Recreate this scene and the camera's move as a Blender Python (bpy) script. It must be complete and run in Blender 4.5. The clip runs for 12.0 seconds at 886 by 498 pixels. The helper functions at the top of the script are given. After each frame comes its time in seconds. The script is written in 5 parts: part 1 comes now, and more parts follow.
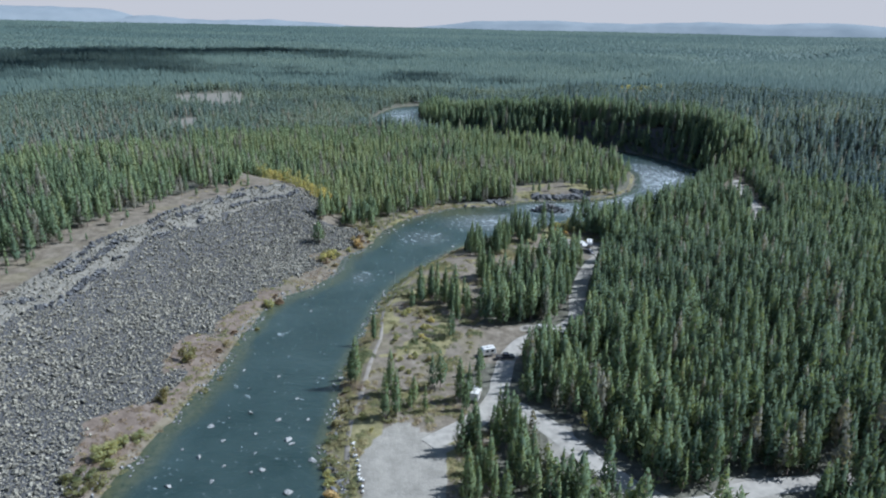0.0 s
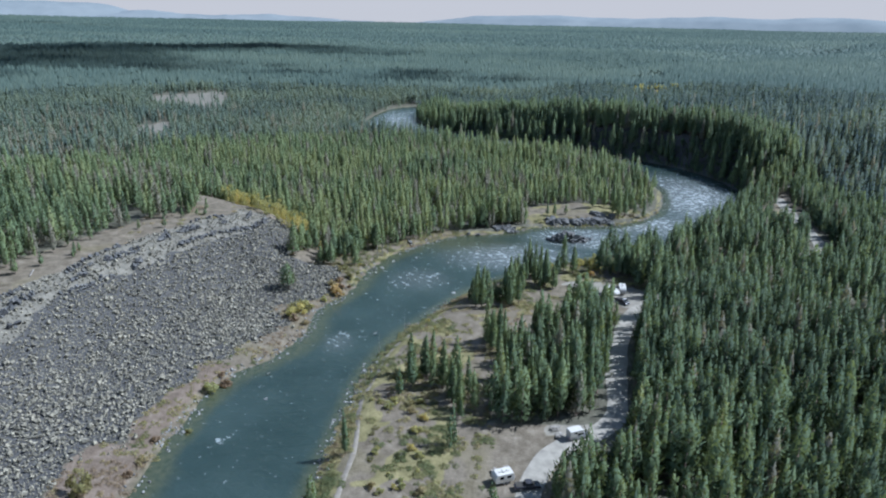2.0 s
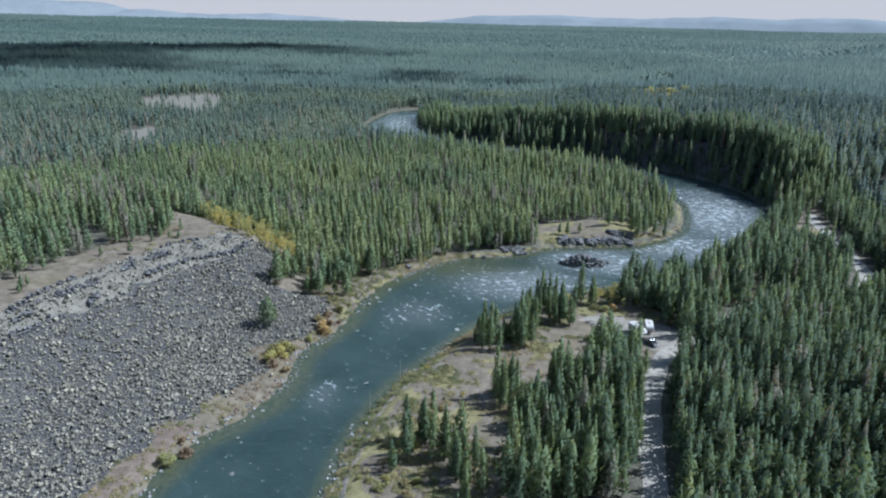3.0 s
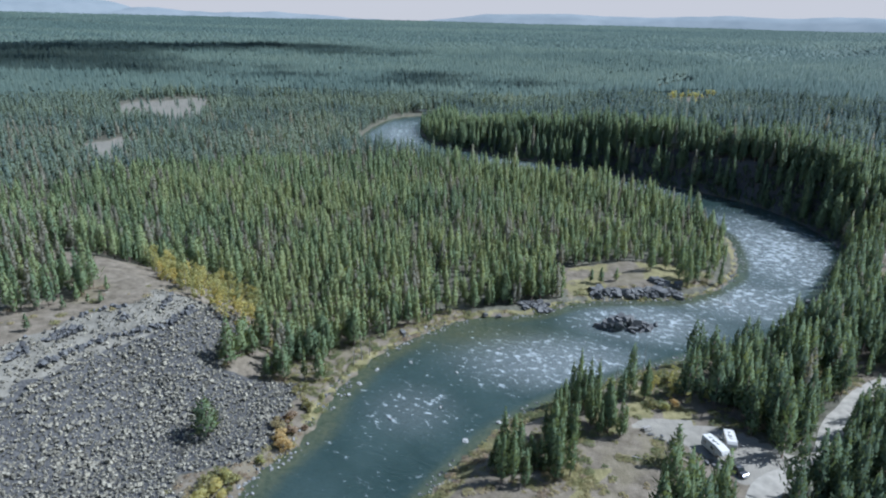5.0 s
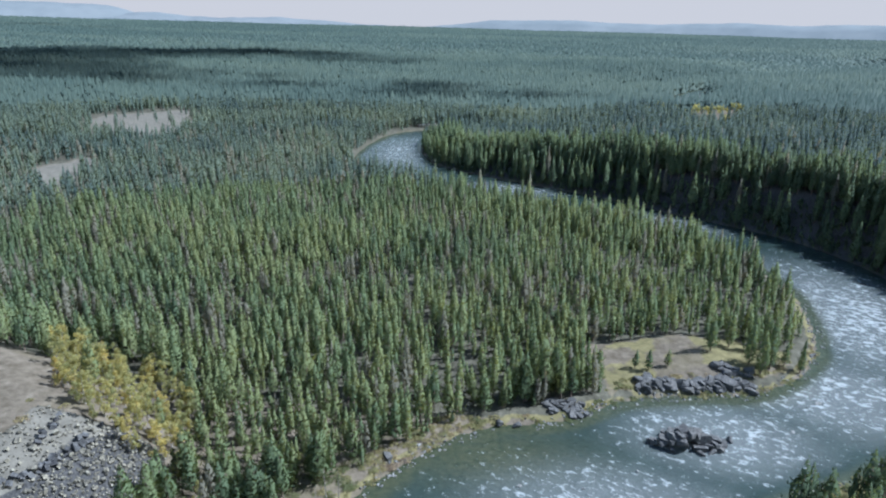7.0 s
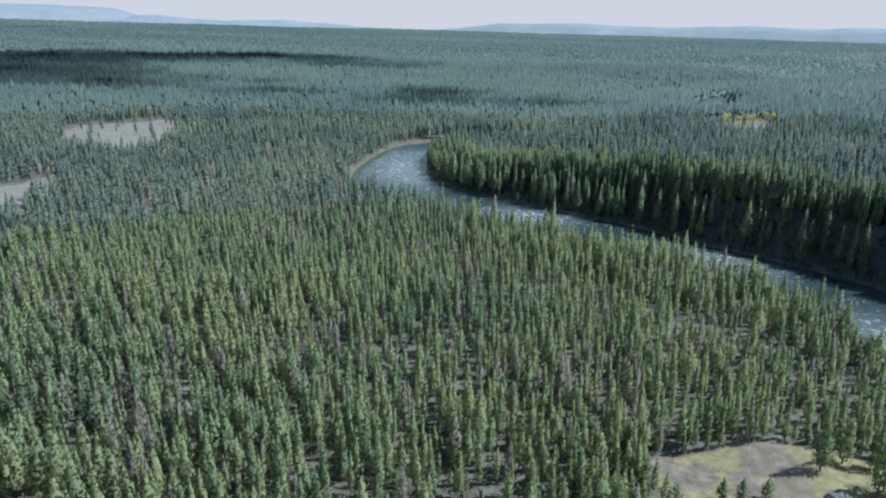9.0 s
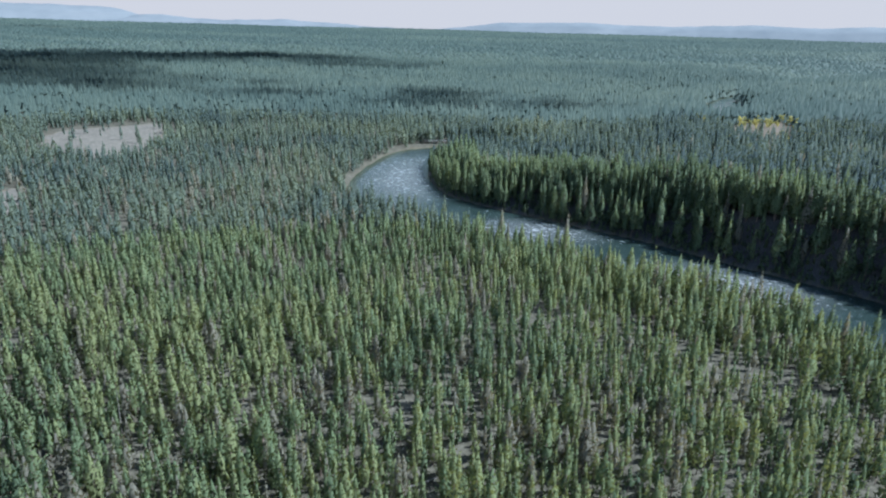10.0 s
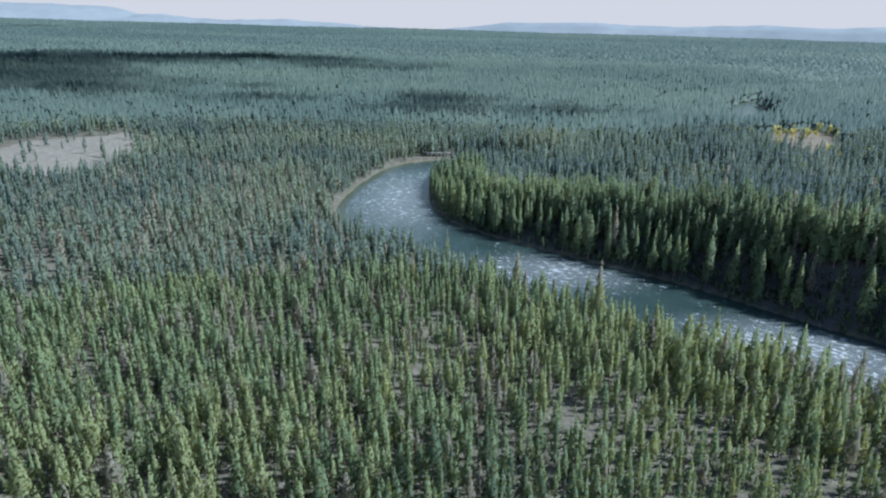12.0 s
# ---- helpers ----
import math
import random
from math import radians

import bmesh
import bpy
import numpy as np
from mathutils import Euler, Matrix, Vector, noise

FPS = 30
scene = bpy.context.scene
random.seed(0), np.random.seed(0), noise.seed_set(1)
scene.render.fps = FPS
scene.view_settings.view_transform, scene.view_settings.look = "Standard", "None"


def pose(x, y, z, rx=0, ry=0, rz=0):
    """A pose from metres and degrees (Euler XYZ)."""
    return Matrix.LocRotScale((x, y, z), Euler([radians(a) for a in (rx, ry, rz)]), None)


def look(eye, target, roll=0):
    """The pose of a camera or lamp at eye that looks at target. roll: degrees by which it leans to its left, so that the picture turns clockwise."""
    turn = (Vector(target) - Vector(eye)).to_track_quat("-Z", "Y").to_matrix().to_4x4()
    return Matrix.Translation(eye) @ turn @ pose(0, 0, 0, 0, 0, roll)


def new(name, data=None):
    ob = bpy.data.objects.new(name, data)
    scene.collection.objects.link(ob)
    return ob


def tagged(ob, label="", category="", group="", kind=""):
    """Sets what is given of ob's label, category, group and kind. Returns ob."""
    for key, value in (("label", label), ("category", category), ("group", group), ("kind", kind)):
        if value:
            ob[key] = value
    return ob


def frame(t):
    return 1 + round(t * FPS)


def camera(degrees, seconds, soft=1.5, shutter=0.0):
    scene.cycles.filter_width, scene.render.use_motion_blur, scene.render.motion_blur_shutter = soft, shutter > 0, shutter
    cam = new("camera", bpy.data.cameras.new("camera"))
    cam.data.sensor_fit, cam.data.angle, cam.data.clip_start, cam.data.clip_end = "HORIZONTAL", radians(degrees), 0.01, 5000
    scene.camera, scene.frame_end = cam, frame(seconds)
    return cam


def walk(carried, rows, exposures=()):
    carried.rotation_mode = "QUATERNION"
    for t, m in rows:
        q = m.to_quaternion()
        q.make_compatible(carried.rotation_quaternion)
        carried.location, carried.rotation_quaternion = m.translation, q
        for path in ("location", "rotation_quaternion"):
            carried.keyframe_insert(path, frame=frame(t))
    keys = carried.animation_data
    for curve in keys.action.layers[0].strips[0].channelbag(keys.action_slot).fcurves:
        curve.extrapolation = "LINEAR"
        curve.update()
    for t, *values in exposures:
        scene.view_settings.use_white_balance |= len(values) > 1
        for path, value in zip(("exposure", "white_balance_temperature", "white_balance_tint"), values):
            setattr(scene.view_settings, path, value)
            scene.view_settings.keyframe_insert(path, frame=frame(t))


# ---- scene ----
cam = camera(67.9, 12.0, soft=2.1)
PATH = [
    (0, (-1.826, -0.584, 99.637), (-1.819, 1.31, 98.994), 1.2),
    (0.5, (-1.515, 14.725, 99.611), (-1.505, 16.618, 98.964), 1.2),
    (1, (-1.263, 30.116, 99.562), (-1.251, 32.007, 98.912), 1.2),
    (1.5, (-1.198, 45.76, 99.495), (-1.19, 47.651, 98.843), 1.2),
    (2, (-1.257, 61.688, 99.448), (-1.251, 63.577, 98.792), 1.2),
    (2.5, (-1.381, 77.778, 99.484), (-1.379, 79.668, 98.829), 1.3),
    (3, (-1.435, 93.82, 99.528), (-1.435, 95.709, 98.871), 1.3),
    (3.2, (-1.468, 100.177, 99.526), (-1.468, 102.064, 98.864), 1.2),
    (4.8, (-1.626, 150.846, 99.331), (-1.641, 152.733, 98.669), 1.4),
    (5, (-1.615, 157.192, 99.334), (-1.631, 159.08, 98.673), 1.4),
    (5.5, (-1.53, 173.088, 99.424), (-1.548, 174.976, 98.765), 1.4),
    (6, (-1.436, 188.839, 99.609), (-1.458, 190.728, 98.952), 1.5),
    (6.5, (-1.542, 204.308, 99.826), (-1.567, 206.199, 99.174), 1.5),
    (7, (-1.903, 219.311, 100.039), (-1.931, 221.204, 99.393), 1.6),
    (7.2, (-2.114, 225.153, 100.04), (-2.144, 227.047, 99.396), 1.5),
    (8.8, (-4.199, 271.581, 99.365), (-4.246, 273.476, 98.726), 1.7),
    (9, (-4.447, 277.477, 99.337), (-4.494, 279.372, 98.699), 1.6),
    (9.5, (-5.038, 292.485, 99.297), (-5.088, 294.38, 98.66), 1.6),
    (10, (-5.637, 307.492, 99.242), (-5.689, 309.386, 98.602), 1.6),
    (10.5, (-6.098, 322.41, 99.138), (-6.153, 324.304, 98.497), 1.6),
    (11, (-6.455, 337.503, 99.052), (-6.513, 339.397, 98.413), 1.6),
    (11.5, (-6.747, 352.731, 98.95), (-6.808, 354.625, 98.31), 1.6),
    (12, (-7.013, 368.054, 98.878), (-7.078, 369.947, 98.238), 1.6),
]
walk(cam, [(t, look(eye, target, roll)) for t, eye, target, roll in PATH], [(0, 0.64, 5250, 9), (6, 0.73, 5250, 9), (12, 0.86, 5250, 9)])

# ---- sky, sun ----
SUN_WAY = Vector((0.99 * math.cos(radians(49)), 0.15 * math.cos(radians(49)), math.sin(radians(49)))).normalized()
world = bpy.data.worlds.new("sky")
scene.world = world
world.use_nodes = True
wn = world.node_tree.nodes
sky = wn.new("ShaderNodeTexSky")
sky.sky_type = "NISHITA"
sky.sun_disc = False
sky.sun_elevation, sky.sun_rotation = radians(49), radians(81)
sky.altitude, sky.air_density, sky.dust_density, sky.ozone_density = 1800, 1.0, 0.3, 1.0
wn["Background"].inputs["Strength"].default_value = 0.118
veil = wn.new("ShaderNodeHueSaturation")
veil.inputs["Saturation"].default_value = 0.84
world.node_tree.links.new(sky.outputs["Color"], veil.inputs["Color"])
# thin high haze keeps the horizon from glaring
haze = wn.new("ShaderNodeMix")
haze.data_type, haze.blend_type = "RGBA", "DARKEN"
haze.inputs[0].default_value = 1.0
haze.inputs[7].default_value = (3.42, 3.1, 2.85, 1)
world.node_tree.links.new(veil.outputs["Color"], haze.inputs[6])
world.node_tree.links.new(haze.outputs[2], wn["Background"].inputs["Color"])
sun = new("sun", bpy.data.lights.new("sun", "SUN"))
sun.data.energy, sun.data.angle, sun.data.color = 5.0, radians(0.53), (1.0, 0.965, 0.92)
sun.matrix_world = look(SUN_WAY * 900, (0, 0, 0))


# ---- small tools ----
rng = np.random.default_rng(7)


def lattice(ix, iy, seed):
    h = (ix.astype(np.int64) * 374761393 + iy.astype(np.int64) * 668265263 + seed * 974711) & 0x7FFFFFFF
    h = ((h ^ (h >> 13)) * 1274126177) & 0x7FFFFFFF
    return ((h ^ (h >> 16)) & 0xFFFF) / 65535.0


def vnoise(x, y, size, seed=0):
    """Smooth noise from 0 to 1, with lumps of that size in metres."""
    u, v = x / size, y / size
    iu, iv = np.floor(u), np.floor(v)
    fu, fv = u - iu, v - iv
    fu, fv = fu * fu * (3 - 2 * fu), fv * fv * (3 - 2 * fv)
    a, b = lattice(iu, iv, seed), lattice(iu + 1, iv, seed)
    c, d = lattice(iu, iv + 1, seed), lattice(iu + 1, iv + 1, seed)
    return (a * (1 - fu) + b * fu) * (1 - fv) + (c * (1 - fu) + d * fu) * fv


def fbm(x, y, size, seed=0, octaves=3):
    total, gain, norm = 0, 1.0, 0
    for k in range(octaves):
        total = total + gain * vnoise(x, y, size / 2 ** k, seed + 17 * k)
        norm, gain = norm + gain, gain * 0.5
    return total / norm


def ramp(v, a, b):
    w = np.clip((v - a) / (b - a), 0, 1)
    return w * w * (3 - 2 * w)


def curve_through(points, step=4.0):
    """A smooth line through plan points, sampled about every step metres."""
    p = np.array(points, float)
    p = np.vstack([2 * p[0] - p[1], p, 2 * p[-1] - p[-2]])
    out = []
    for i in range(1, len(p) - 2):
        n = max(1, int(np.linalg.norm(p[i + 1] - p[i]) / step))
        n = min(n, 30)
        for k in range(n):
            t = k / n
            out.append(0.5 * (2 * p[i] + (p[i + 1] - p[i - 1]) * t + (2 * p[i - 1] - 5 * p[i] + 4 * p[i + 1] - p[i + 2]) * t * t
                              + (3 * p[i] - p[i - 1] - 3 * p[i + 1] + p[i + 2]) * t ** 3))
    out.append(p[-2])
    return np.array(out)


def distance(x, y, line):
    """Distance to a plan line, and the run along it of the nearest point."""
    x, y = np.asarray(x, float), np.asarray(y, float)
    best, run = np.full(x.shape, 1e9), np.zeros(x.shape)
    seg = line[1:] - line[:-1]
    length = np.hypot(seg[:, 0], seg[:, 1])
    start = np.concatenate([[0], np.cumsum(length)])
    for i in range(len(seg)):
        dx, dy = x - line[i, 0], y - line[i, 1]
        t = np.clip((dx * seg[i, 0] + dy * seg[i, 1]) / max(length[i] ** 2, 1e-9), 0, 1)
        d = np.hypot(dx - t * seg[i, 0], dy - t * seg[i, 1])
        near = d < best
        best = np.where(near, d, best)
        run = np.where(near, start[i] + t * length[i], run)
    return best, run


def inside(x, y, poly):
    x, y = np.asarray(x, float), np.asarray(y, float)
    odd = np.zeros(x.shape, bool)
    q = np.roll(poly, -1, axis=0)
    for (x0, y0), (x1, y1) in zip(poly, q):
        if y0 == y1:
            continue
        odd ^= ((y0 > y) != (y1 > y)) & (x < (x1 - x0) * (y - y0) / (y1 - y0) + x0)
    return odd


def mesh_of(name, verts, faces, mats, face_mats=None, points=None, smooth=False, normals=None):
    """A mesh from arrays: verts (n, 3), faces (m, 3 or 4); points: float attributes on the vertices."""
    verts, faces = np.asarray(verts, np.float32), np.asarray(faces, np.int32)
    me = bpy.data.meshes.new(name)
    me.vertices.add(len(verts))
    me.vertices.foreach_set("co", verts.ravel())
    me.loops.add(faces.size)
    me.loops.foreach_set("vertex_index", faces.ravel())
    me.polygons.add(len(faces))
    me.polygons.foreach_set("loop_start", np.arange(0, faces.size, faces.shape[1], dtype=np.int32))
    for m in mats:
        me.materials.append(m)
    if face_mats is not None:
        me.polygons.foreach_set("material_index", np.asarray(face_mats, np.int32))
    me.polygons.foreach_set("use_smooth", np.full(len(faces), smooth, bool))
    for key, values in (points or {}).items():
        me.attributes.new(key, "FLOAT", "POINT").data.foreach_set("value", np.asarray(values, np.float32).ravel())
    me.update(calc_edges=True)
    if normals is not None:
        me.polygons.foreach_set("use_smooth", np.ones(len(faces), bool))
        me.normals_split_custom_set_from_vertices(np.asarray(normals, np.float32))
    return me


def part(name, bm, material, parent, label=""):
    """Links a bmesh, or a finished mesh, as one mesh object under a thing or a part."""
    if isinstance(bm, bmesh.types.BMesh):
        me = bpy.data.meshes.new(name)
        bm.to_mesh(me)
        bm.free()
    else:
        me = bm
    if material:
        me.materials.clear()
        me.materials.append(material)
    ob = new(name, me)
    ob.parent = parent
    return tagged(ob, label)


def thing(name, m, label, category, group=""):
    ob = new(name)
    ob.matrix_basis = m
    ob.empty_display_size = 0.5
    return tagged(ob, label, category, group)


# ---- materials ----
def material(name, rough=0.8, spec=0.3):
    mat = bpy.data.materials.new(name)
    mat.use_nodes = True
    nodes, links = mat.node_tree.nodes, mat.node_tree.links
    bsdf = nodes["Principled BSDF"]
    bsdf.inputs["Roughness"].default_value = rough
    bsdf.inputs["Specular IOR Level"].default_value = spec
    return mat, nodes, links, bsdf


def noise_node(nodes, links, size, detail=4, coords=None, rough=0.55):
    n = nodes.new("ShaderNodeTexNoise")
    n.inputs["Scale"].default_value = 1.0 / size
    n.inputs["Detail"].default_value = detail
    n.inputs["Roughness"].default_value = rough
    if coords is None:
        geo = nodes.new("ShaderNodeNewGeometry")
        coords = geo.outputs["Position"]
    links.new(coords, n.inputs["Vector"])
    return n.outputs["Fac"]


def stops(nodes, links, value, colours):
    r = nodes.new("ShaderNodeValToRGB")
    e = r.color_ramp.elements
    while len(e) < len(colours):
        e.new(0.5)
    for k, (at, c) in enumerate(colours):
        e[k].position = at
        e[k].color = (*c, 1)
    links.new(value, r.inputs["Fac"])
    return r.outputs["Color"]


def mix(nodes, links, fac, a, b, kind="MIX"):
    m = nodes.new("ShaderNodeMix")
    m.data_type, m.blend_type = "RGBA", kind
    for socket, v in ((m.inputs[0], fac), (m.inputs[6], a), (m.inputs[7], b)):
        if isinstance(v, bpy.types.NodeSocket):
            links.new(v, socket)
        elif isinstance(v, (int, float)):
            socket.default_value = v
        else:
            socket.default_value = (*v, 1)
    return m.outputs[2]


def maths(nodes, links, op, a, b=0.0, c=0.0, clamp=False):
    m = nodes.new("ShaderNodeMath")
    m.operation, m.use_clamp = op, clamp
    for socket, v in zip(m.inputs, (a, b, c)):
        if isinstance(v, bpy.types.NodeSocket):
            links.new(v, socket)
        else:
            socket.default_value = v
    return m.outputs[0]


def attribute(nodes, key):
    a = nodes.new("ShaderNodeAttribute")
    a.attribute_name = key
    return a.outputs["Fac"]


def bump(nodes, links, bsdf, height, strength=0.5, dist=0.1):
    b = nodes.new("ShaderNodeBump")
    b.inputs["Strength"].default_value, b.inputs["Distance"].default_value = strength, dist
    links.new(height, b.inputs["Height"])
    links.new(b.outputs["Normal"], bsdf.inputs["Normal"])


def foliage(name, colours, dead=(0.165, 0.162, 0.125), gaps=0.0, through_light=0.45):
    """Needles or leaves: tone per tree from 0 to 1, dry grey ones above 1."""
    mat, nodes, links, bsdf = material(name, 0.75, 0.15)
    tone = attribute(nodes, "tone")
    info = nodes.new("ShaderNodeObjectInfo")
    shift = maths(nodes, links, "MULTIPLY_ADD", info.outputs["Random"], 0.5, -0.25)
    tone2 = maths(nodes, links, "ADD", tone, shift)
    geo = nodes.new("ShaderNodeNewGeometry")
    leaf = maths(nodes, links, "MULTIPLY_ADD", geo.outputs["Random Per Island"], 0.14, -0.07)
    grain = maths(nodes, links, "MULTIPLY_ADD", noise_node(nodes, links, 0.7, 2), 0.3, -0.15)
    t = maths(nodes, links, "ADD", maths(nodes, links, "ADD", tone2, leaf), grain, clamp=True)
    col = stops(nodes, links, t, colours)
    grey = maths(nodes, links, "GREATER_THAN", tone, 1.3)
    col = mix(nodes, links, grey, col, dead)
    links.new(col, bsdf.inputs["Base Color"])
    thin = nodes.new("ShaderNodeBsdfTranslucent")
    links.new(mix(nodes, links, 1.0, col, (1.25, 1.12, 0.68), "MULTIPLY"), thin.inputs["Color"])
    both = nodes.new("ShaderNodeMixShader")
    both.inputs["Fac"].default_value = through_light
    links.new(bsdf.outputs["BSDF"], both.inputs[1])
    links.new(thin.outputs["BSDF"], both.inputs[2])
    out = both.outputs["Shader"]
    if gaps:
        # needles with air between them
        air = nodes.new("ShaderNodeBsdfTransparent")
        comb = nodes.new("ShaderNodeMixShader")
        links.new(ramp_node(nodes, links, noise_node(nodes, links, gaps, 2, None, 0.6), 0.45, 0.52), comb.inputs["Fac"])
        links.new(air.outputs["BSDF"], comb.inputs[1])
        links.new(out, comb.inputs[2])
        out = comb.outputs["Shader"]
    links.new(out, nodes["Material Output"].inputs["Surface"])
    return mat


def ramp_node(nodes, links, value, a, b):
    m = nodes.new("ShaderNodeMapRange")
    m.interpolation_type = "SMOOTHSTEP"
    links.new(value, m.inputs["Value"])
    m.inputs["From Min"].default_value, m.inputs["From Max"].default_value = a, b
    return m.outputs["Result"]


# dark end lowered for the shade painted into the east woods
NEEDLES = foliage("pine_needles", [(0.0, (0.033, 0.051, 0.041)), (0.35, (0.100, 0.139, 0.080)), (0.7, (0.140, 0.183, 0.093)), (1.0, (0.180, 0.210, 0.098))], gaps=0.8, through_light=0.36)
# bluer copies of the needle colours: distance haze put into the colour
MID_HAZE_NEEDLES = foliage("upland_pine_needles", [(0.0, (0.059, 0.088, 0.087)), (0.35, (0.098, 0.131, 0.107)), (0.7, (0.134, 0.165, 0.115)), (1.0, (0.160, 0.181, 0.122))], gaps=1.3, through_light=0.36)
FAR_HAZE_NEEDLES = foliage("far_pine_needles", [(0.0, (0.066, 0.098, 0.086)), (0.5, (0.090, 0.124, 0.103)), (1.0, (0.112, 0.145, 0.112))], through_light=0.26)
GOLD_LEAVES = foliage("autumn_leaves", [(0.0, (0.30, 0.315, 0.155)), (0.4, (0.44, 0.42, 0.19)), (0.75, (0.54, 0.47, 0.19)), (1.0, (0.56, 0.40, 0.16))], gaps=0.25, through_light=0.58)
SHRUB_LEAVES = foliage("shrub_leaves", [(0.0, (0.12, 0.14, 0.065)), (0.35, (0.22, 0.21, 0.095)), (0.65, (0.29, 0.25, 0.13)), (0.88, (0.24, 0.185, 0.13)), (1.0, (0.19, 0.152, 0.122))], gaps=0.25)


def bark_material():
    mat, nodes, links, bsdf = material("bark", 0.9, 0.1)
    col = stops(nodes, links, noise_node(nodes, links, 0.4, 4), [(0.3, (0.09, 0.065, 0.05)), (0.7, (0.22, 0.17, 0.14))])
    links.new(col, bsdf.inputs["Base Color"])
    return mat


BARK = bark_material()


def rock_material(name, dark, light, lichen):
    mat, nodes, links, bsdf = material(name, 0.85, 0.25)
    geo = nodes.new("ShaderNodeNewGeometry")
    fine = noise_node(nodes, links, 0.5, 5)
    col = stops(nodes, links, fine, [(0.3, dark), (0.7, light)])
    tint = stops(nodes, links, geo.outputs["Random Per Island"], [(0.0, (0.48, 0.48, 0.49)), (0.5, (0.98, 0.98, 0.98)), (1.0, (1.24, 1.22, 1.18))])
    col = mix(nodes, links, 1.0, col, tint, "MULTIPLY")
    patch = maths(nodes, links, "MULTIPLY", maths(nodes, links, "GREATER_THAN", noise_node(nodes, links, 1.7, 3), 0.62), 0.45)
    col = mix(nodes, links, patch, col, lichen)
    links.new(col, bsdf.inputs["Base Color"])
    bump(nodes, links, bsdf, fine, 0.6, 0.08)
    return mat


BASALT = rock_material("basalt", (0.098, 0.091, 0.072), (0.28, 0.26, 0.206), (0.34, 0.32, 0.26))
WET_ROCK = rock_material("river_rock", (0.10, 0.10, 0.10), (0.28, 0.28, 0.27), (0.40, 0.40, 0.38))


def ground_material():
    """Forest floor, dry grass, rubble, gravel and sand, spread by the land's cover."""
    mat, nodes, links, bsdf = material("ground", 0.95, 0.1)
    big, mid, fine = noise_node(nodes, links, 14, 4), noise_node(nodes, links, 3.2, 8, None, 0.68), noise_node(nodes, links, 0.6, 4)
    floor = stops(nodes, links, mid, [(0.3, (0.05, 0.047, 0.036)), (0.55, (0.105, 0.10, 0.075)), (0.75, (0.19, 0.18, 0.145))])
    dry = stops(nodes, links, mid, [(0.25, (0.065, 0.055, 0.038)), (0.45, (0.122, 0.103, 0.077)), (0.6, (0.168, 0.143, 0.11)), (0.75, (0.225, 0.2, 0.158))])
    dry = mix(nodes, links, maths(nodes, links, "MULTIPLY", ramp_node(nodes, links, big, 0.5, 0.65), 0.25), dry, (0.16, 0.14, 0.07))
    # kept dark to paint the shade in the gaps between the stones
    rubble = stops(nodes, links, fine, [(0.3, (0.03, 0.03, 0.031)), (0.7, (0.10, 0.098, 0.095))])
    sand = stops(nodes, links, mid, [(0.3, (0.16, 0.148, 0.124)), (0.7, (0.258, 0.238, 0.198))])
    scree = stops(nodes, links, mid, [(0.3, (0.105, 0.098, 0.082)), (0.55, (0.165, 0.154, 0.128)), (0.75, (0.222, 0.206, 0.172))])
    meadow = stops(nodes, links, mid, [(0.3, (0.10, 0.092, 0.045)), (0.55, (0.18, 0.16, 0.08)), (0.75, (0.27, 0.235, 0.125))])
    russet = stops(nodes, links, mid, [(0.3, (0.085, 0.066, 0.05)), (0.55, (0.15, 0.118, 0.092)), (0.75, (0.22, 0.185, 0.15))])
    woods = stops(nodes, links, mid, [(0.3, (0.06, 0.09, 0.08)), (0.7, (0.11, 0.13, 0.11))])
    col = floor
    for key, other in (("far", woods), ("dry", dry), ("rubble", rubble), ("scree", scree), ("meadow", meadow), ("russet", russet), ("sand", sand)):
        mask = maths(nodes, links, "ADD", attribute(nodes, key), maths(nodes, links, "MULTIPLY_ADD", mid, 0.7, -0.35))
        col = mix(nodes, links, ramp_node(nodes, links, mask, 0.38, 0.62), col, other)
    bed = stops(nodes, links, mid, [(0.3, (0.07, 0.065, 0.04)), (0.7, (0.16, 0.14, 0.09))])
    col = mix(nodes, links, attribute(nodes, "bed"), col, bed)
    links.new(col, bsdf.inputs["Base Color"])
    bump(nodes, links, bsdf, fine, 0.7, 0.25)
    return mat


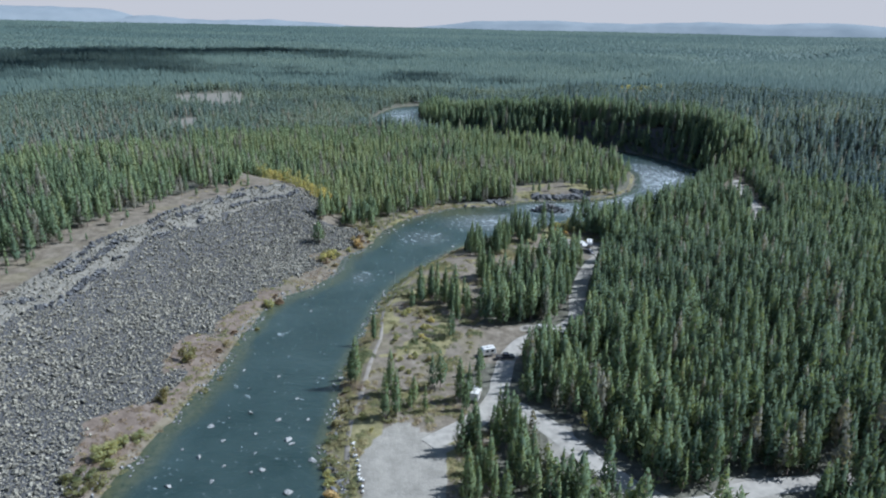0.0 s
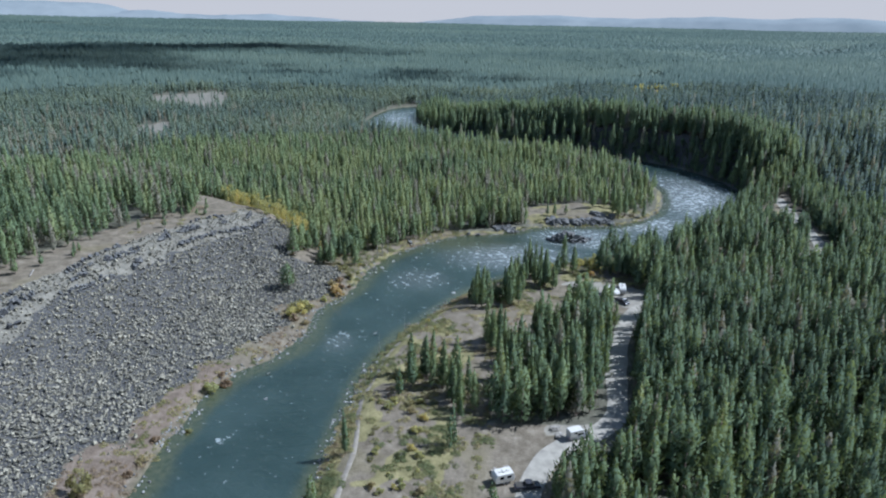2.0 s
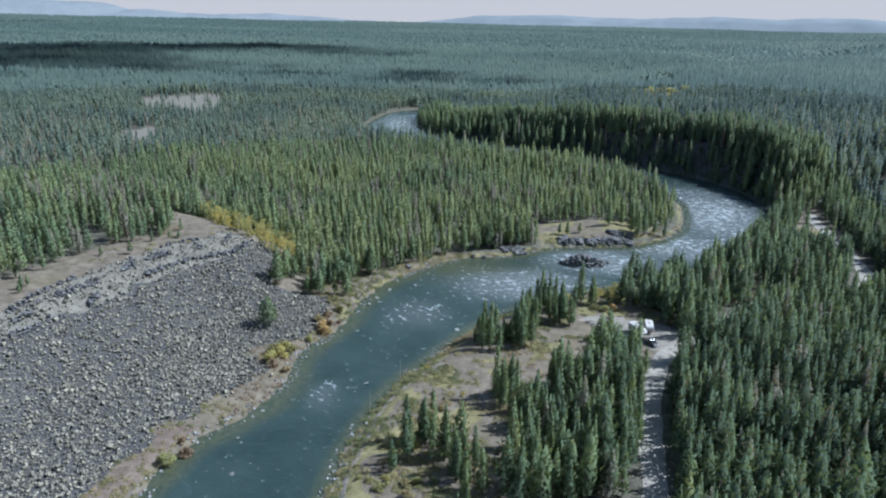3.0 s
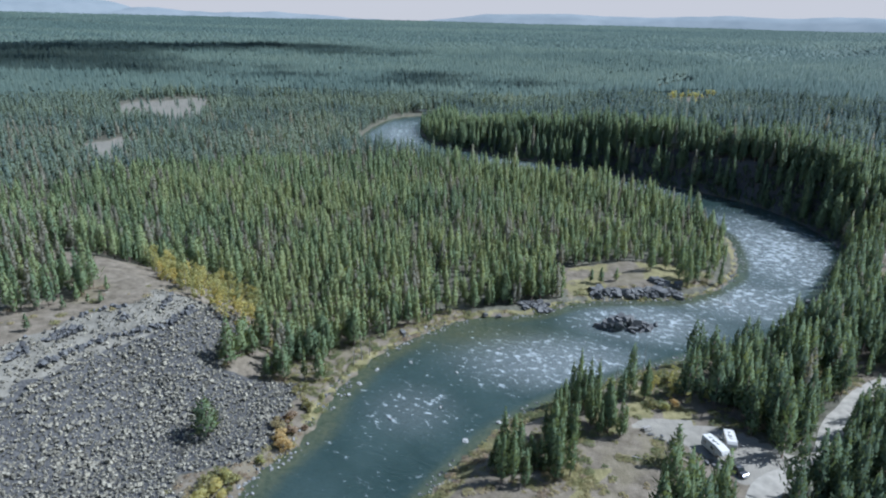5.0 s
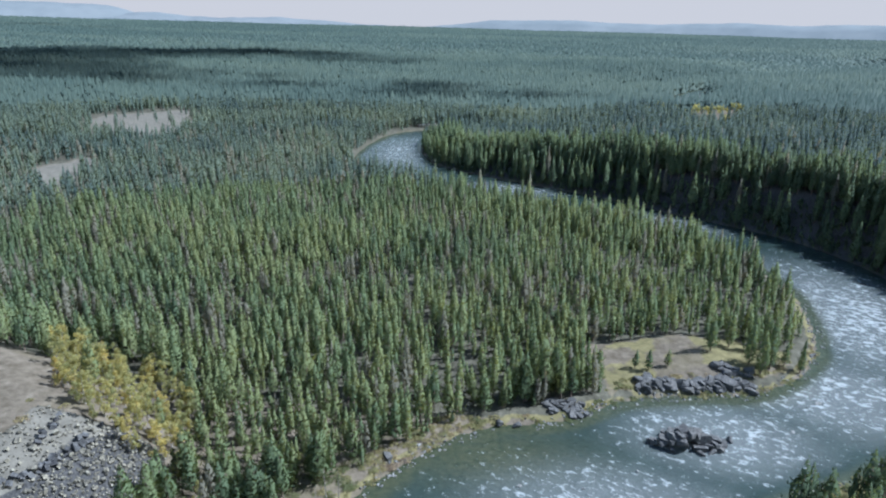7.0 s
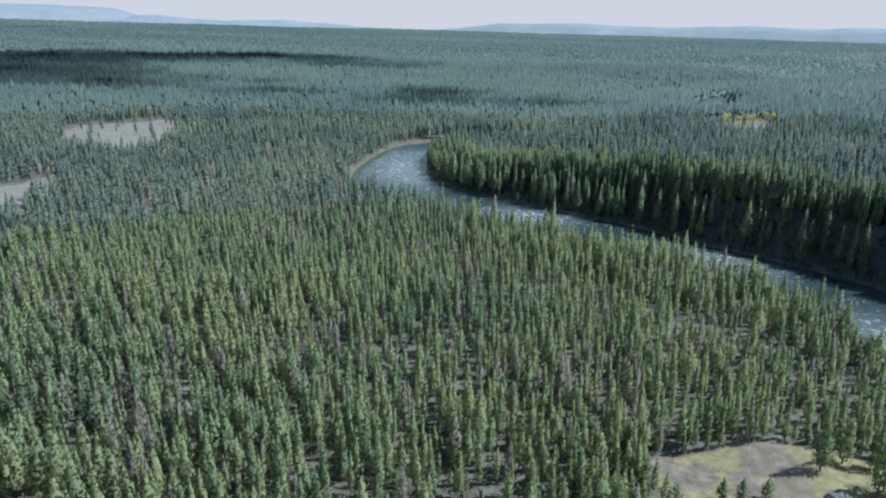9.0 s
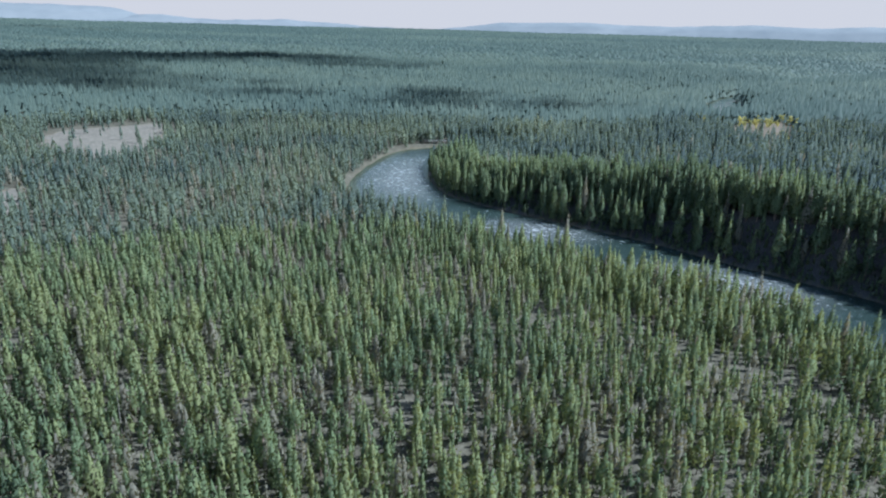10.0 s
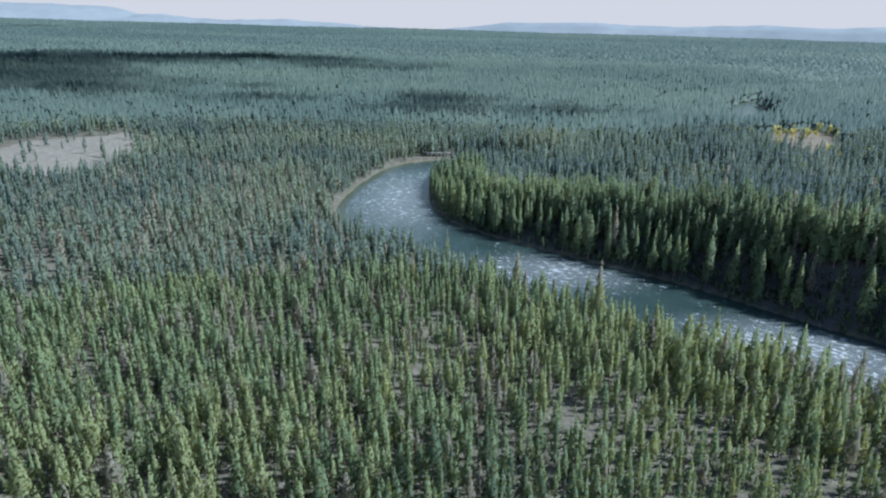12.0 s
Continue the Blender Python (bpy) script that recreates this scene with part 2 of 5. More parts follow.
def water_material():
    mat, nodes, links, bsdf = material("river_water", 0.12, 0.5)
    flow = nodes.new("ShaderNodeNewGeometry")
    turned = nodes.new("ShaderNodeMapping")
    turned.inputs["Rotation"].default_value = (0, 0, radians(32))
    links.new(flow.outputs["Position"], turned.inputs["Vector"])
    stretch = nodes.new("ShaderNodeMapping")
    stretch.inputs["Scale"].default_value = (0.7, 1.0, 1.0)
    links.new(turned.outputs["Vector"], stretch.inputs["Vector"])
    coords = stretch.outputs["Vector"]
    deep = stops(nodes, links, noise_node(nodes, links, 16, 4), [(0.3, (0.016, 0.030, 0.027)), (0.7, (0.031, 0.049, 0.045))])
    bed = stops(nodes, links, noise_node(nodes, links, 1.6, 4), [(0.3, (0.035, 0.045, 0.022)), (0.7, (0.085, 0.085, 0.045))])
    col = mix(nodes, links, attribute(nodes, "shoal"), deep, bed)
    rough_water = attribute(nodes, "rapid")
    # pale tint for air beaten into the rapids and for painted sky glare
    milky_glare = maths(nodes, links, "MULTIPLY", ramp_node(nodes, links, rough_water, 0.3, 0.9), 0.6)
    col = mix(nodes, links, milky_glare, col, (0.185, 0.198, 0.198))
    lump, froth, crest = noise_node(nodes, links, 2.4, 7, coords, 0.66), noise_node(nodes, links, 0.8, 4, None, 0.6), noise_node(nodes, links, 15, 2)
    foam = maths(nodes, links, "ADD", maths(nodes, links, "MULTIPLY", lump, 0.8), maths(nodes, links, "MULTIPLY", froth, 0.2))
    foam = maths(nodes, links, "ADD", foam, maths(nodes, links, "MULTIPLY_ADD", crest, 0.16, -0.08))
    foam = maths(nodes, links, "ADD", foam, maths(nodes, links, "MULTIPLY", rough_water, 0.18))
    white = maths(nodes, links, "MULTIPLY", ramp_node(nodes, links, foam, 0.635, 0.80), 0.7)
    fleck = maths(nodes, links, "MULTIPLY_ADD", rough_water, 0.16, noise_node(nodes, links, 1.2, 6, coords, 0.62))
    fleck = maths(nodes, links, "MULTIPLY", ramp_node(nodes, links, fleck, 0.67, 0.82), 0.42)
    white = maths(nodes, links, "MAXIMUM", white, fleck)
    col = mix(nodes, links, white, col, (0.52, 0.56, 0.57))
    links.new(col, bsdf.inputs["Base Color"])
    links.new(maths(nodes, links, "MULTIPLY_ADD", white, 0.6, 0.2), bsdf.inputs["Roughness"])
    ripple = maths(nodes, links, "ADD", noise_node(nodes, links, 1.1, 5, coords, 0.65), maths(nodes, links, "MULTIPLY", lump, 1.5))
    b = nodes.new("ShaderNodeBump")
    b.inputs["Distance"].default_value = 0.5
    links.new(maths(nodes, links, "MULTIPLY_ADD", rough_water, 0.75, 0.25), b.inputs["Strength"])
    links.new(ripple, b.inputs["Height"])
    links.new(b.outputs["Normal"], bsdf.inputs["Normal"])
    return mat


def gravel_material():
    mat, nodes, links, bsdf = material("gravel_road", 0.95, 0.1)
    col = stops(nodes, links, noise_node(nodes, links, 2.2, 5), [(0.3, (0.205, 0.19, 0.162)), (0.7, (0.315, 0.293, 0.25))])
    links.new(col, bsdf.inputs["Base Color"])
    bump(nodes, links, bsdf, noise_node(nodes, links, 0.15, 3), 0.4, 0.03)
    return mat


GROUND, WATER, GRAVEL = ground_material(), water_material(), gravel_material()
DIRT, _n, _l, _b = material("trodden_dirt", 0.95, 0.1)
_l.new(stops(_n, _l, noise_node(_n, _l, 1.5, 6), [(0.3, (0.15, 0.13, 0.105)), (0.7, (0.25, 0.225, 0.19))]), _b.inputs["Base Color"])

# ---- plan of the valley ----
LEFT_BANK = curve_through([(-95, -500), (-90, -200), (-84, 40), (-78, 100), (-74, 131), (-71, 152), (-68, 178), (-67, 205), (-63, 229), (-51, 245), (-46, 262),
                           (-45, 279), (-36, 295), (-31, 319), (-18, 345), (6, 367), (28, 372), (52, 385), (84, 389), (101, 397), (117, 413),
                           (126, 430), (132, 448), (137, 470), (134, 498), (116, 528), (85, 554), (45, 585), (10, 612), (-20, 634), (-48, 660),
                           (-70, 690), (-79, 720), (-80, 752), (-72, 811), (-58, 853), (-28, 876), (20, 893), (95, 915), (195, 1015),
                           (282, 1110), (312, 1190), (345, 1290), (440, 1440), (712, 1680), (1215, 2275)])
RIGHT_BANK = curve_through([(-40, -500), (-38, -200), (-28, 40), (-24, 100), (-24, 121), (-29, 137), (-29, 156), (-30, 175), (-27, 202), (-24, 230),
                            (-16, 257), (-7, 272), (2, 287), (13, 302), (33, 319), (70, 340), (102, 355), (127, 372), (142, 394), (162, 420),
                            (184, 454), (187, 499), (174, 538), (154, 562), (117, 595), (86, 625), (42, 657), (13, 679), (-9, 700), (-21, 722),
                            (-30, 765), (-29, 815), (-8, 838), (45, 865), (112, 898), (222, 1002), (318, 1096), (358, 1180), (388, 1275), (452, 1428), (724, 1668), (1227, 2263)])
CREST = curve_through([(-150, -300), (-149, 60), (-147, 130), (-143, 193), (-135, 245), (-121, 280), (-104, 318), (-91, 333), (-99, 350), (-125, 372), (-180, 400), (-300, 430)])
FAR = 6000
WEST = np.vstack([LEFT_BANK, [(FAR, FAR), (-FAR, FAR), (-FAR, -500)]])
RIVER = np.vstack([LEFT_BANK, RIGHT_BANK[::-1]])
UPLAND = np.vstack([CREST, [(-FAR, 430), (-FAR, -300)]])
SAND_LOT = np.array([(-20, 134), (-12, 147), (-6, 143), (2, 137), (-1, 112), (-18, 112)], float)
CAMP = np.array([(5, 245), (9, 268), (20, 274), (30, 292), (44, 304), (60, 306), (68, 302), (80, 294), (72, 272), (60, 276), (45, 272), (30, 262), (14, 240)], float)
PAD = np.array([(44, 303), (58, 306), (66, 303), (76, 298), (84, 288), (76, 276), (67, 277), (62, 289), (51, 297)], float)
SPUR = np.array([(26.5, 205), (32, 205), (40, 205), (39, 199.5), (33, 199), (27, 201)], float)
FORK = np.array([(25, 148), (33, 146), (34, 138), (31, 133), (26, 130), (25, 138)], float)
STAND = np.array([(60, 118), (64, 125), (73, 125), (75, 119), (70, 115), (62, 114)], float)
FORK_CLEAR = np.array([(21, 152), (34, 149), (40, 134), (50, 118), (50, 106), (42, 108), (36, 116), (28, 118), (22, 132)], float)
STAND_CLEAR = np.array([(57, 118), (63, 127), (74, 127), (80, 120), (78, 102), (58, 102)], float)
SPUR_CLEAR = np.array([(25, 207), (42, 207), (47, 205), (43, 192), (36, 185), (28, 184)], float)
SITE = np.array([(10, 206), (28, 206), (34, 196), (24, 178), (10, 178), (2, 190)], float)
POINT = np.array([(40, 412), (50, 414), (74, 420), (92, 417), (110, 414), (100, 400), (84, 394), (56, 390), (44, 386)], float)
GROVE = np.array([(-115, 386), (-100, 389), (-86, 383), (-73, 375), (-66, 362), (-60, 347), (-66, 336), (-82, 343), (-97, 357)], float)
GLADE_A = np.array([(-335, 806), (-325, 848), (-278, 888), (-260, 874), (-236, 784), (-252, 744), (-290, 738)], float)
GLADE_B = np.array([(-262, 612), (-247, 655), (-229, 634), (-210, 545), (-244, 576)], float)
GLADE_C = np.array([(205, 800), (245, 812), (262, 850), (318, 945), (312, 1000), (270, 960), (222, 952), (226, 900)], float)
GLADE_D = np.array([(162, 384), (172, 420), (188, 428), (196, 405), (186, 372), (174, 360)], float)
ROADS = [curve_through(p, 2.5) for p in (
    [(-4, 137), (9, 149), (15, 161), (20, 183), (29, 197), (39, 203), (46, 212), (50, 228), (55.5, 248), (63, 267), (72, 280), (88, 289), (104, 309), (128, 327), (152, 326), (176, 352), (188, 398), (198, 440)],
    [(16, 157), (22, 151), (27, 145), (31, 138), (36, 130), (41, 123), (48, 115), (56, 90)],
    [(48, 115), (58, 117), (66, 121), (80, 124), (103, 127), (150, 136), (210, 150)])]


def level(x, y):
    """Height of the land, without the bed of the river's fine shape."""
    x, y = np.asarray(x, float), np.asarray(y, float)
    dl, _ = distance(x, y, LEFT_BANK)
    dr, _ = distance(x, y, RIGHT_BANK)
    dc, _ = distance(x, y, CREST)
    river, west, up = inside(x, y, RIVER), inside(x, y, WEST), inside(x, y, UPLAND)
    s = np.where(up, dc, -dc)
    rough = (fbm(x, y, 30, 3) - 0.5) * 2.4 + (fbm(x, y, 6, 5) - 0.5) * 0.5
    gentle = (fbm(x, y, 40, 9) - 0.5) * 1.0 + (fbm(x, y, 5, 11) - 0.5) * 0.25
    west_z = 1.3 * ramp(dl, 0, 5) + 2.2 * ramp(dl, 4, 60) + 8 * ramp(dl, 60, 260) + rough * ramp(dl, 2, 25)
    west_z = west_z + 2.6 * np.exp(-((x - 75) ** 2 + (y - 405) ** 2) / 700) * ramp(dl, 3, 10)
    top = 14.5 + 5 * ramp(y, 190, 290)
    steps = 0.9 * np.round((s + 3 * fbm(x, y, 20, 21)) / 8) * 0.25
    bench = np.where(s > 0, top + 0.3 * steps, top * np.interp(s, [-46, -40, -30, -20, -10, 0], [0.0, 0.08, 0.30, 0.64, 0.89, 1.0]))
    bench = bench + (fbm(x, y, 9, 31) - 0.5) * 1.6 * ramp(dc, 0, 8)
    bench = bench * (1 - 0.42 * ramp(y, 350, 560)) * np.where(y > 350, ramp(s, -70, 10), 1)
    west_z = np.maximum(west_z, bench)
    steep = ramp(y, 425, 520)
    flat = 2.3 * ramp(dr, 0, 7) + 1.0 * ramp(dr, 30, 160) + gentle * ramp(dr, 2, 12)
    wall = ramp(x, 70, 150)
    slope = 1.5 * ramp(dr, 0, 3) + (12 + 9 * wall - 7 * ramp(y, 660, 740)) * ramp(dr, 1, 24 - 5 * wall) + (11 - 5 * wall) * ramp(dr, 30, 200) + rough * ramp(dr, 4, 30)
    east_z = flat * (1 - steep) + slope * steep
    z = np.where(west, west_z, east_z)
    far = np.hypot(x, y - 180)
    near_water = ramp(np.minimum(dl, dr), 4, 170)
    z = z + near_water * ((fbm(x, y, 420, 41) - 0.5) * 26 * ramp(far, 900, 1600) * (1 - 0.7 * ramp(far, 2000, 3500)) + 66 * np.clip((far - 1200) / 3300, 0, 1.3))
    depth = np.minimum(dl, dr)
    return np.where(river, -0.25 - 2.2 * ramp(depth, 0, 14) + (fbm(x, y, 4, 51) - 0.5) * 0.5, np.maximum(z, 0.15 + 0.0 * z))


def axis(a, b, step, lo, hi, grow=1.07):
    mid = list(np.arange(a, b + 0.01, step))
    up, s = [mid[-1]], step
    while up[-1] < hi:
        s *= grow
        up.append(up[-1] + s)
    down, s = [mid[0]], step
    while down[-1] > lo:
        s *= grow
        down.append(down[-1] - s)
    return np.array(down[:0:-1] + mid + up[1:])


def grid(xs, ys):
    X, Y = np.meshgrid(xs, ys)
    n, m = len(ys), len(xs)
    i = np.arange(n * m).reshape(n, m)
    quads = np.stack([i[:-1, :-1], i[:-1, 1:], i[1:, 1:], i[1:, :-1]], -1).reshape(-1, 4)
    return X.ravel(), Y.ravel(), quads


def cover(x, y):
    """What lies on the land: rubble (also a shade colour on the canyon bank), dry grass, sand, far woods, river bed."""
    dl, _ = distance(x, y, LEFT_BANK)
    dr, _ = distance(x, y, RIGHT_BANK)
    dc, _ = distance(x, y, CREST)
    river, west, up = inside(x, y, RIVER), inside(x, y, WEST), inside(x, y, UPLAND)
    s = np.where(up, dc, -dc)
    w = fbm(x, y, 12, 61)
    near_bank = 9 * fbm(x, y, 11, 67) * ramp(y, 120, 140) * (1 - ramp(y, 195, 215))
    rubble = (west & (y < 342) & (s < 3 - 5 * w)) * ramp(dl - near_bank, 2 + 16 * np.maximum(w - 0.25, 0), 7 + 22 * np.maximum(w - 0.25, 0)) * ramp(-s, -4, 2)
    rubble = np.where(west & (y > 318) & (x > -64), 0, rubble)
    # dark rubble colour laid on the east canyon bank to paint its shade
    rubble = np.maximum(rubble, (~west & (y > 455) & (y < 900)) * (1 - ramp(dr, 20, 34)))
    dry = np.where(west & up & (y < 372), ramp(18 + 8 * w - s, 0, 4), 0)
    dry = np.maximum(dry, np.where(west & (y < 372) & ~up, 0.9 * (1 - rubble), 0))
    dry = np.maximum(dry, np.where(west, ramp(np.where(y > 500, 0.3 + 1.2 * w, np.where(y > 345, 1.5 + 4 * w, 4 + 5 * w)) - dl, 0, 3), 0))
    dry = np.maximum(dry, np.where(~west & (y < 480), ramp(34 + 14 * w - dr, 0, 8), 0) * ~west)
    for poly in (CAMP, SITE, POINT, GLADE_A, GLADE_B, GLADE_C, GLADE_D):
        dry = np.maximum(dry, inside(x, y, poly))
    wide = s + 9 * (fbm(x, y, 22, 141) - 0.5)
    scree = rubble * (y > 175) * ramp(wide, -21 + 10 * fbm(x, y, 11, 143), -18 + 10 * fbm(x, y, 11, 143))
    scree = np.maximum(scree, 0.75 * (inside(x, y, GLADE_A) | inside(x, y, GLADE_B)))
    meadow = np.where(west, (y > 300) * (y < 480) * 0.8 * (1 - ramp(dl, 0.5 + 3 * w, 2 + 4 * w)), (y < 420) * np.maximum(1 - ramp(dr, 2 + 3 * w, 4 + 5 * w), 0.85 * (dr < 30) * ramp(fbm(x, y, 10, 63), 0.52, 0.6)))
    meadow = np.maximum(meadow, 0.62 * inside(x, y, POINT) * ramp(fbm(x, y, 9, 171), 0.36, 0.5))
    meadow = np.where(river | (np.minimum(dl, dr) < 0.8), 0, meadow)
    russet = np.where(west & (y < 236) & ~river, 0.9 * (1 - rubble) * ramp(dl, 1, 4) * (1 - ramp(dl, 20, 26)), 0)
    sand = (inside(x, y, SAND_LOT) | inside(x, y, PAD) | inside(x, y, SPUR) | inside(x, y, FORK) | inside(x, y, STAND)) * 1.0
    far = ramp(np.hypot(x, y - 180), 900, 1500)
    return dict(rubble=rubble, scree=scree, russet=russet, meadow=meadow, dry=dry * ~river, sand=sand, far=far, bed=river * 1.0)


xs, ys = axis(-180, 200, 2.3, -4400, 4400), axis(90, 560, 2.3, -900, 4850, 1.028)
gx, gy, quads = grid(xs, ys)
gz = level(gx, gy)
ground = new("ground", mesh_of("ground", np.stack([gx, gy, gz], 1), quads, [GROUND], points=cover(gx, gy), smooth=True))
tagged(ground, "rolling plateau of forest floor, dry grass and basalt rubble", "ground", kind="structure")
GZ = gz.reshape(len(ys), len(xs))


def on_ground(x, y):
    """Height of the built ground sheet."""
    x, y = np.asarray(x, float), np.asarray(y, float)
    i, j = np.clip(np.searchsorted(xs, x) - 1, 0, len(xs) - 2), np.clip(np.searchsorted(ys, y) - 1, 0, len(ys) - 2)
    u, v = (x - xs[i]) / (xs[i + 1] - xs[i]), (y - ys[j]) / (ys[j + 1] - ys[j])
    return (GZ[j, i] * (1 - u) + GZ[j, i + 1] * u) * (1 - v) + (GZ[j + 1, i] * (1 - u) + GZ[j + 1, i + 1] * u) * v


def rapids(x, y):
    """How broken the water is, from 0 to 1."""
    r = 0.25 + 0.0 * x
    # the spot at the far bend is raised to paint the sky's reflection
    for cx, cy, rx, ry, a in ((34, 338, 44, 25, 0.72), (70, 368, 38, 24, 0.74), (112, 392, 46, 36, 0.72), (150, 450, 50, 85, 0.78), (-10, 310, 22, 22, 0.5), (-34, 254, 9, 14, 0.48),
                              (-48, 222, 12, 14, 0.3), (100, 565, 60, 40, 0.76), (30, 635, 55, 34, 0.66), (-45, 760, 55, 120, 0.62), (-45, 140, 22, 22, 0.2)):
        r = np.maximum(r, a * np.exp(-((x - cx) / rx) ** 2 - ((y - cy) / ry) ** 2) * 1.15)
    return np.clip(r, 0, 1)


def build_water(across, along):
    wx, wy, wq = grid(across, along)
    dl, run = distance(wx, wy, LEFT_BANK)
    dr, _ = distance(wx, wy, RIGHT_BANK)
    keep = inside(wx, wy, RIVER) | (np.minimum(dl, dr) < 4)
    good = keep[wq].all(1)
    wq = wq[good]
    used = np.unique(wq)
    back = np.full(len(wx), -1)
    back[used] = np.arange(len(used))
    wx, wy, dl, dr, run = wx[used], wy[used], dl[used], dr[used], run[used]
    rap = rapids(wx, wy) * ramp(np.minimum(dl, dr), 0, 6)
    wz = rap * (fbm(wx, wy, 5, 71) - 0.5) * 0.9 + 2.2 * ramp(wy, 960, 1090)
    shoal = (1 - ramp(dl, 1 + 4 * fbm(wx, wy, 15, 77), 4 + 9 * fbm(wx, wy, 15, 77))) * 0.7
    shoal = np.maximum(shoal, (1 - ramp(dr, 1, 5)) * np.where(wy > 440, 0.1, 0.7))
    shoal = np.maximum(shoal, 0.75 * np.exp(-((wx - 8) / 26) ** 2 - ((wy - 356) / 12) ** 2))
    me = mesh_of("water", np.stack([wx, wy, wz], 1), back[wq], [WATER], points=dict(rapid=rap, shoal=shoal), smooth=True)
    tagged(new("water", me), "blue-green river with white rapids and shallow edges", "river", kind="structure")


NEAR_REACH = np.arange(-190, 957, 1.6)
build_water(np.arange(-110, 200, 1.6), NEAR_REACH)
build_water(np.arange(60, 520, 4.0), np.arange(NEAR_REACH[-1], 1520, 4.0))


def ribbon(line, width, lift):
    """A gravel track laid on the land."""
    d = np.gradient(line, axis=0)
    d /= np.linalg.norm(d, axis=1)[:, None]
    side = np.stack([-d[:, 1], d[:, 0]], 1)
    v = []
    for k in np.linspace(-0.5, 0.5, 6):
        wob = width * (1 + 0.25 * (vnoise(line[:, 0] + 40 * k, line[:, 1], 6, 81) - 0.5))
        p = line + side * (k * wob)[:, None]
        v.append(np.column_stack([p, on_ground(p[:, 0], p[:, 1]) + lift * (1 - 0.8 * (abs(k) > 0.45))]))
    v = np.array(v)
    n = len(line)
    i = np.arange(6 * n).reshape(6, n)
    f = np.stack([i[:-1, :-1], i[:-1, 1:], i[1:, 1:], i[1:, :-1]], -1).reshape(-1, 4)[:, ::-1]
    return v.reshape(-1, 3), f


TRAIL = curve_through([(-20.5, 112), (-22.5, 126), (-24, 140), (-24, 150), (-23, 160), (-22.5, 178), (-21, 195), (-22, 210), (-22, 218), (-19, 232), (-18, 241), (-14, 252), (-6, 263)], 2.0)
for line, width in zip(ROADS, (5.8, 6.0, 5.2)):
    v, f = ribbon(line, width, 0.12)
    tagged(new("road", mesh_of("road", v, f, [GRAVEL], smooth=True)), "pale gravel campground road through the pines", "road", kind="structure")
v, f = ribbon(TRAIL, 1.3, 0.1)
tagged(new("footpath", mesh_of("footpath", v, f, [DIRT], smooth=True)), "narrow pale dirt path along the river bank", "path", kind="structure")

# ---- conifers ----
def conifer(seed, sprigs, bare=0.2, width=0.14, trunk_sides=4, sides=5, rings=4, fine=1.0):
    """One pine of height 1: verts, triangles, for each triangle 0 for bark or 1 for needles, and normals."""
    r = np.random.default_rng(seed)
    v, f, m, n = [], [], [], []
    if trunk_sides:
        for k in range(trunk_sides):
            a = 2 * math.pi * k / trunk_sides
            v.append((0.012 * math.cos(a), 0.012 * math.sin(a), -0.02))
            n.append((math.cos(a), math.sin(a), 0.2))
        v.append((0, 0, 0.9))
        n.append((0, 0, 1))
        for k in range(trunk_sides):
            f.append((k, (k + 1) % trunk_sides, trunk_sides))
            m.append(0)
    lean, full = r.uniform(-0.02, 0.02, 2), r.uniform(0.6, 0.95)
    gap, skirt = r.uniform(0, 6.28), r.uniform(0.5, 0.8)

    def reach(t, a):
        return width * max(1 - t, 0) ** full * min(1, skirt + 1.5 * t) * (1 + 0.16 * math.cos(a - gap)) + 0.004

    def shade(a, t, rough):
        return np.array([math.cos(a), math.sin(a), 0.3 + 0.3 * t]) + r.normal(0, rough, 3)

    # the mass of the crown, uneven from ring to ring
    b = len(v)
    for i in range(rings):
        t = 0.9 * (i / rings) ** 1.1
        swell = r.uniform(0.66, 0.98)
        for k in range(sides):
            a = 2 * math.pi * (k + 0.5 * (i % 2)) / sides + r.uniform(-0.25, 0.25)
            q = reach(t, a) * swell * r.uniform(0.65, 1.15)
            z = bare + (1 - bare) * (t + r.uniform(-0.035, 0.035))
            v.append((lean[0] * z + q * math.cos(a), lean[1] * z + q * math.sin(a), z))
            n.append(shade(a, t, 0.2))
    v.append((lean[0], lean[1], 0.985))
    n.append((0, 0, 1))
    for i in range(rings):
        for k in range(sides):
            o = (k + 1) % sides
            p, q = b + i * sides, b + (i + 1) * sides
            if i == rings - 1:
                f.append((p + k, p + o, q))
                m.append(1)
            else:
                f += [(p + k, p + o, q + o), (p + k, q + o, q + k)]
                m += [1, 1]
    # sprays of needles that reach up and out of it
    for i in range(sprigs):
        t = 1 - math.sqrt((i + r.uniform(0, 1)) / sprigs)
        a = 2.39996 * i + r.uniform(-0.5, 0.5)
        z = bare + (0.97 - bare) * t
        q = reach(t, a) * r.uniform(0.65, 1.15)
        ca, sa = math.cos(a), math.sin(a)
        long = fine * r.uniform(0.045, 0.11) * (1.15 - 0.5 * t)
        w = fine * r.uniform(0.014, 0.03)
        rise = r.uniform(0.25, 1.0)
        p = np.array([lean[0] * z + q * ca, lean[1] * z + q * sa, z])
        tip = p + long * np.array([ca * (1.1 - 0.6 * rise), sa * (1.1 - 0.6 * rise), rise])
        low = p - 0.3 * long * np.array([0.6 * ca, 0.6 * sa, 1.0])
        b = len(v)
        v += [(low[0] - w * sa, low[1] + w * ca, low[2]), (low[0] + w * sa, low[1] - w * ca, low[2]), tuple(tip)]
        side = shade(a, t, 0.22)
        n += [side, side, side]
        f.append((b, b + 2, b + 1))
        m.append(1)
    v, f, n = np.array(v), np.array(f), np.array(n)
    n /= np.linalg.norm(n, axis=1)[:, None]
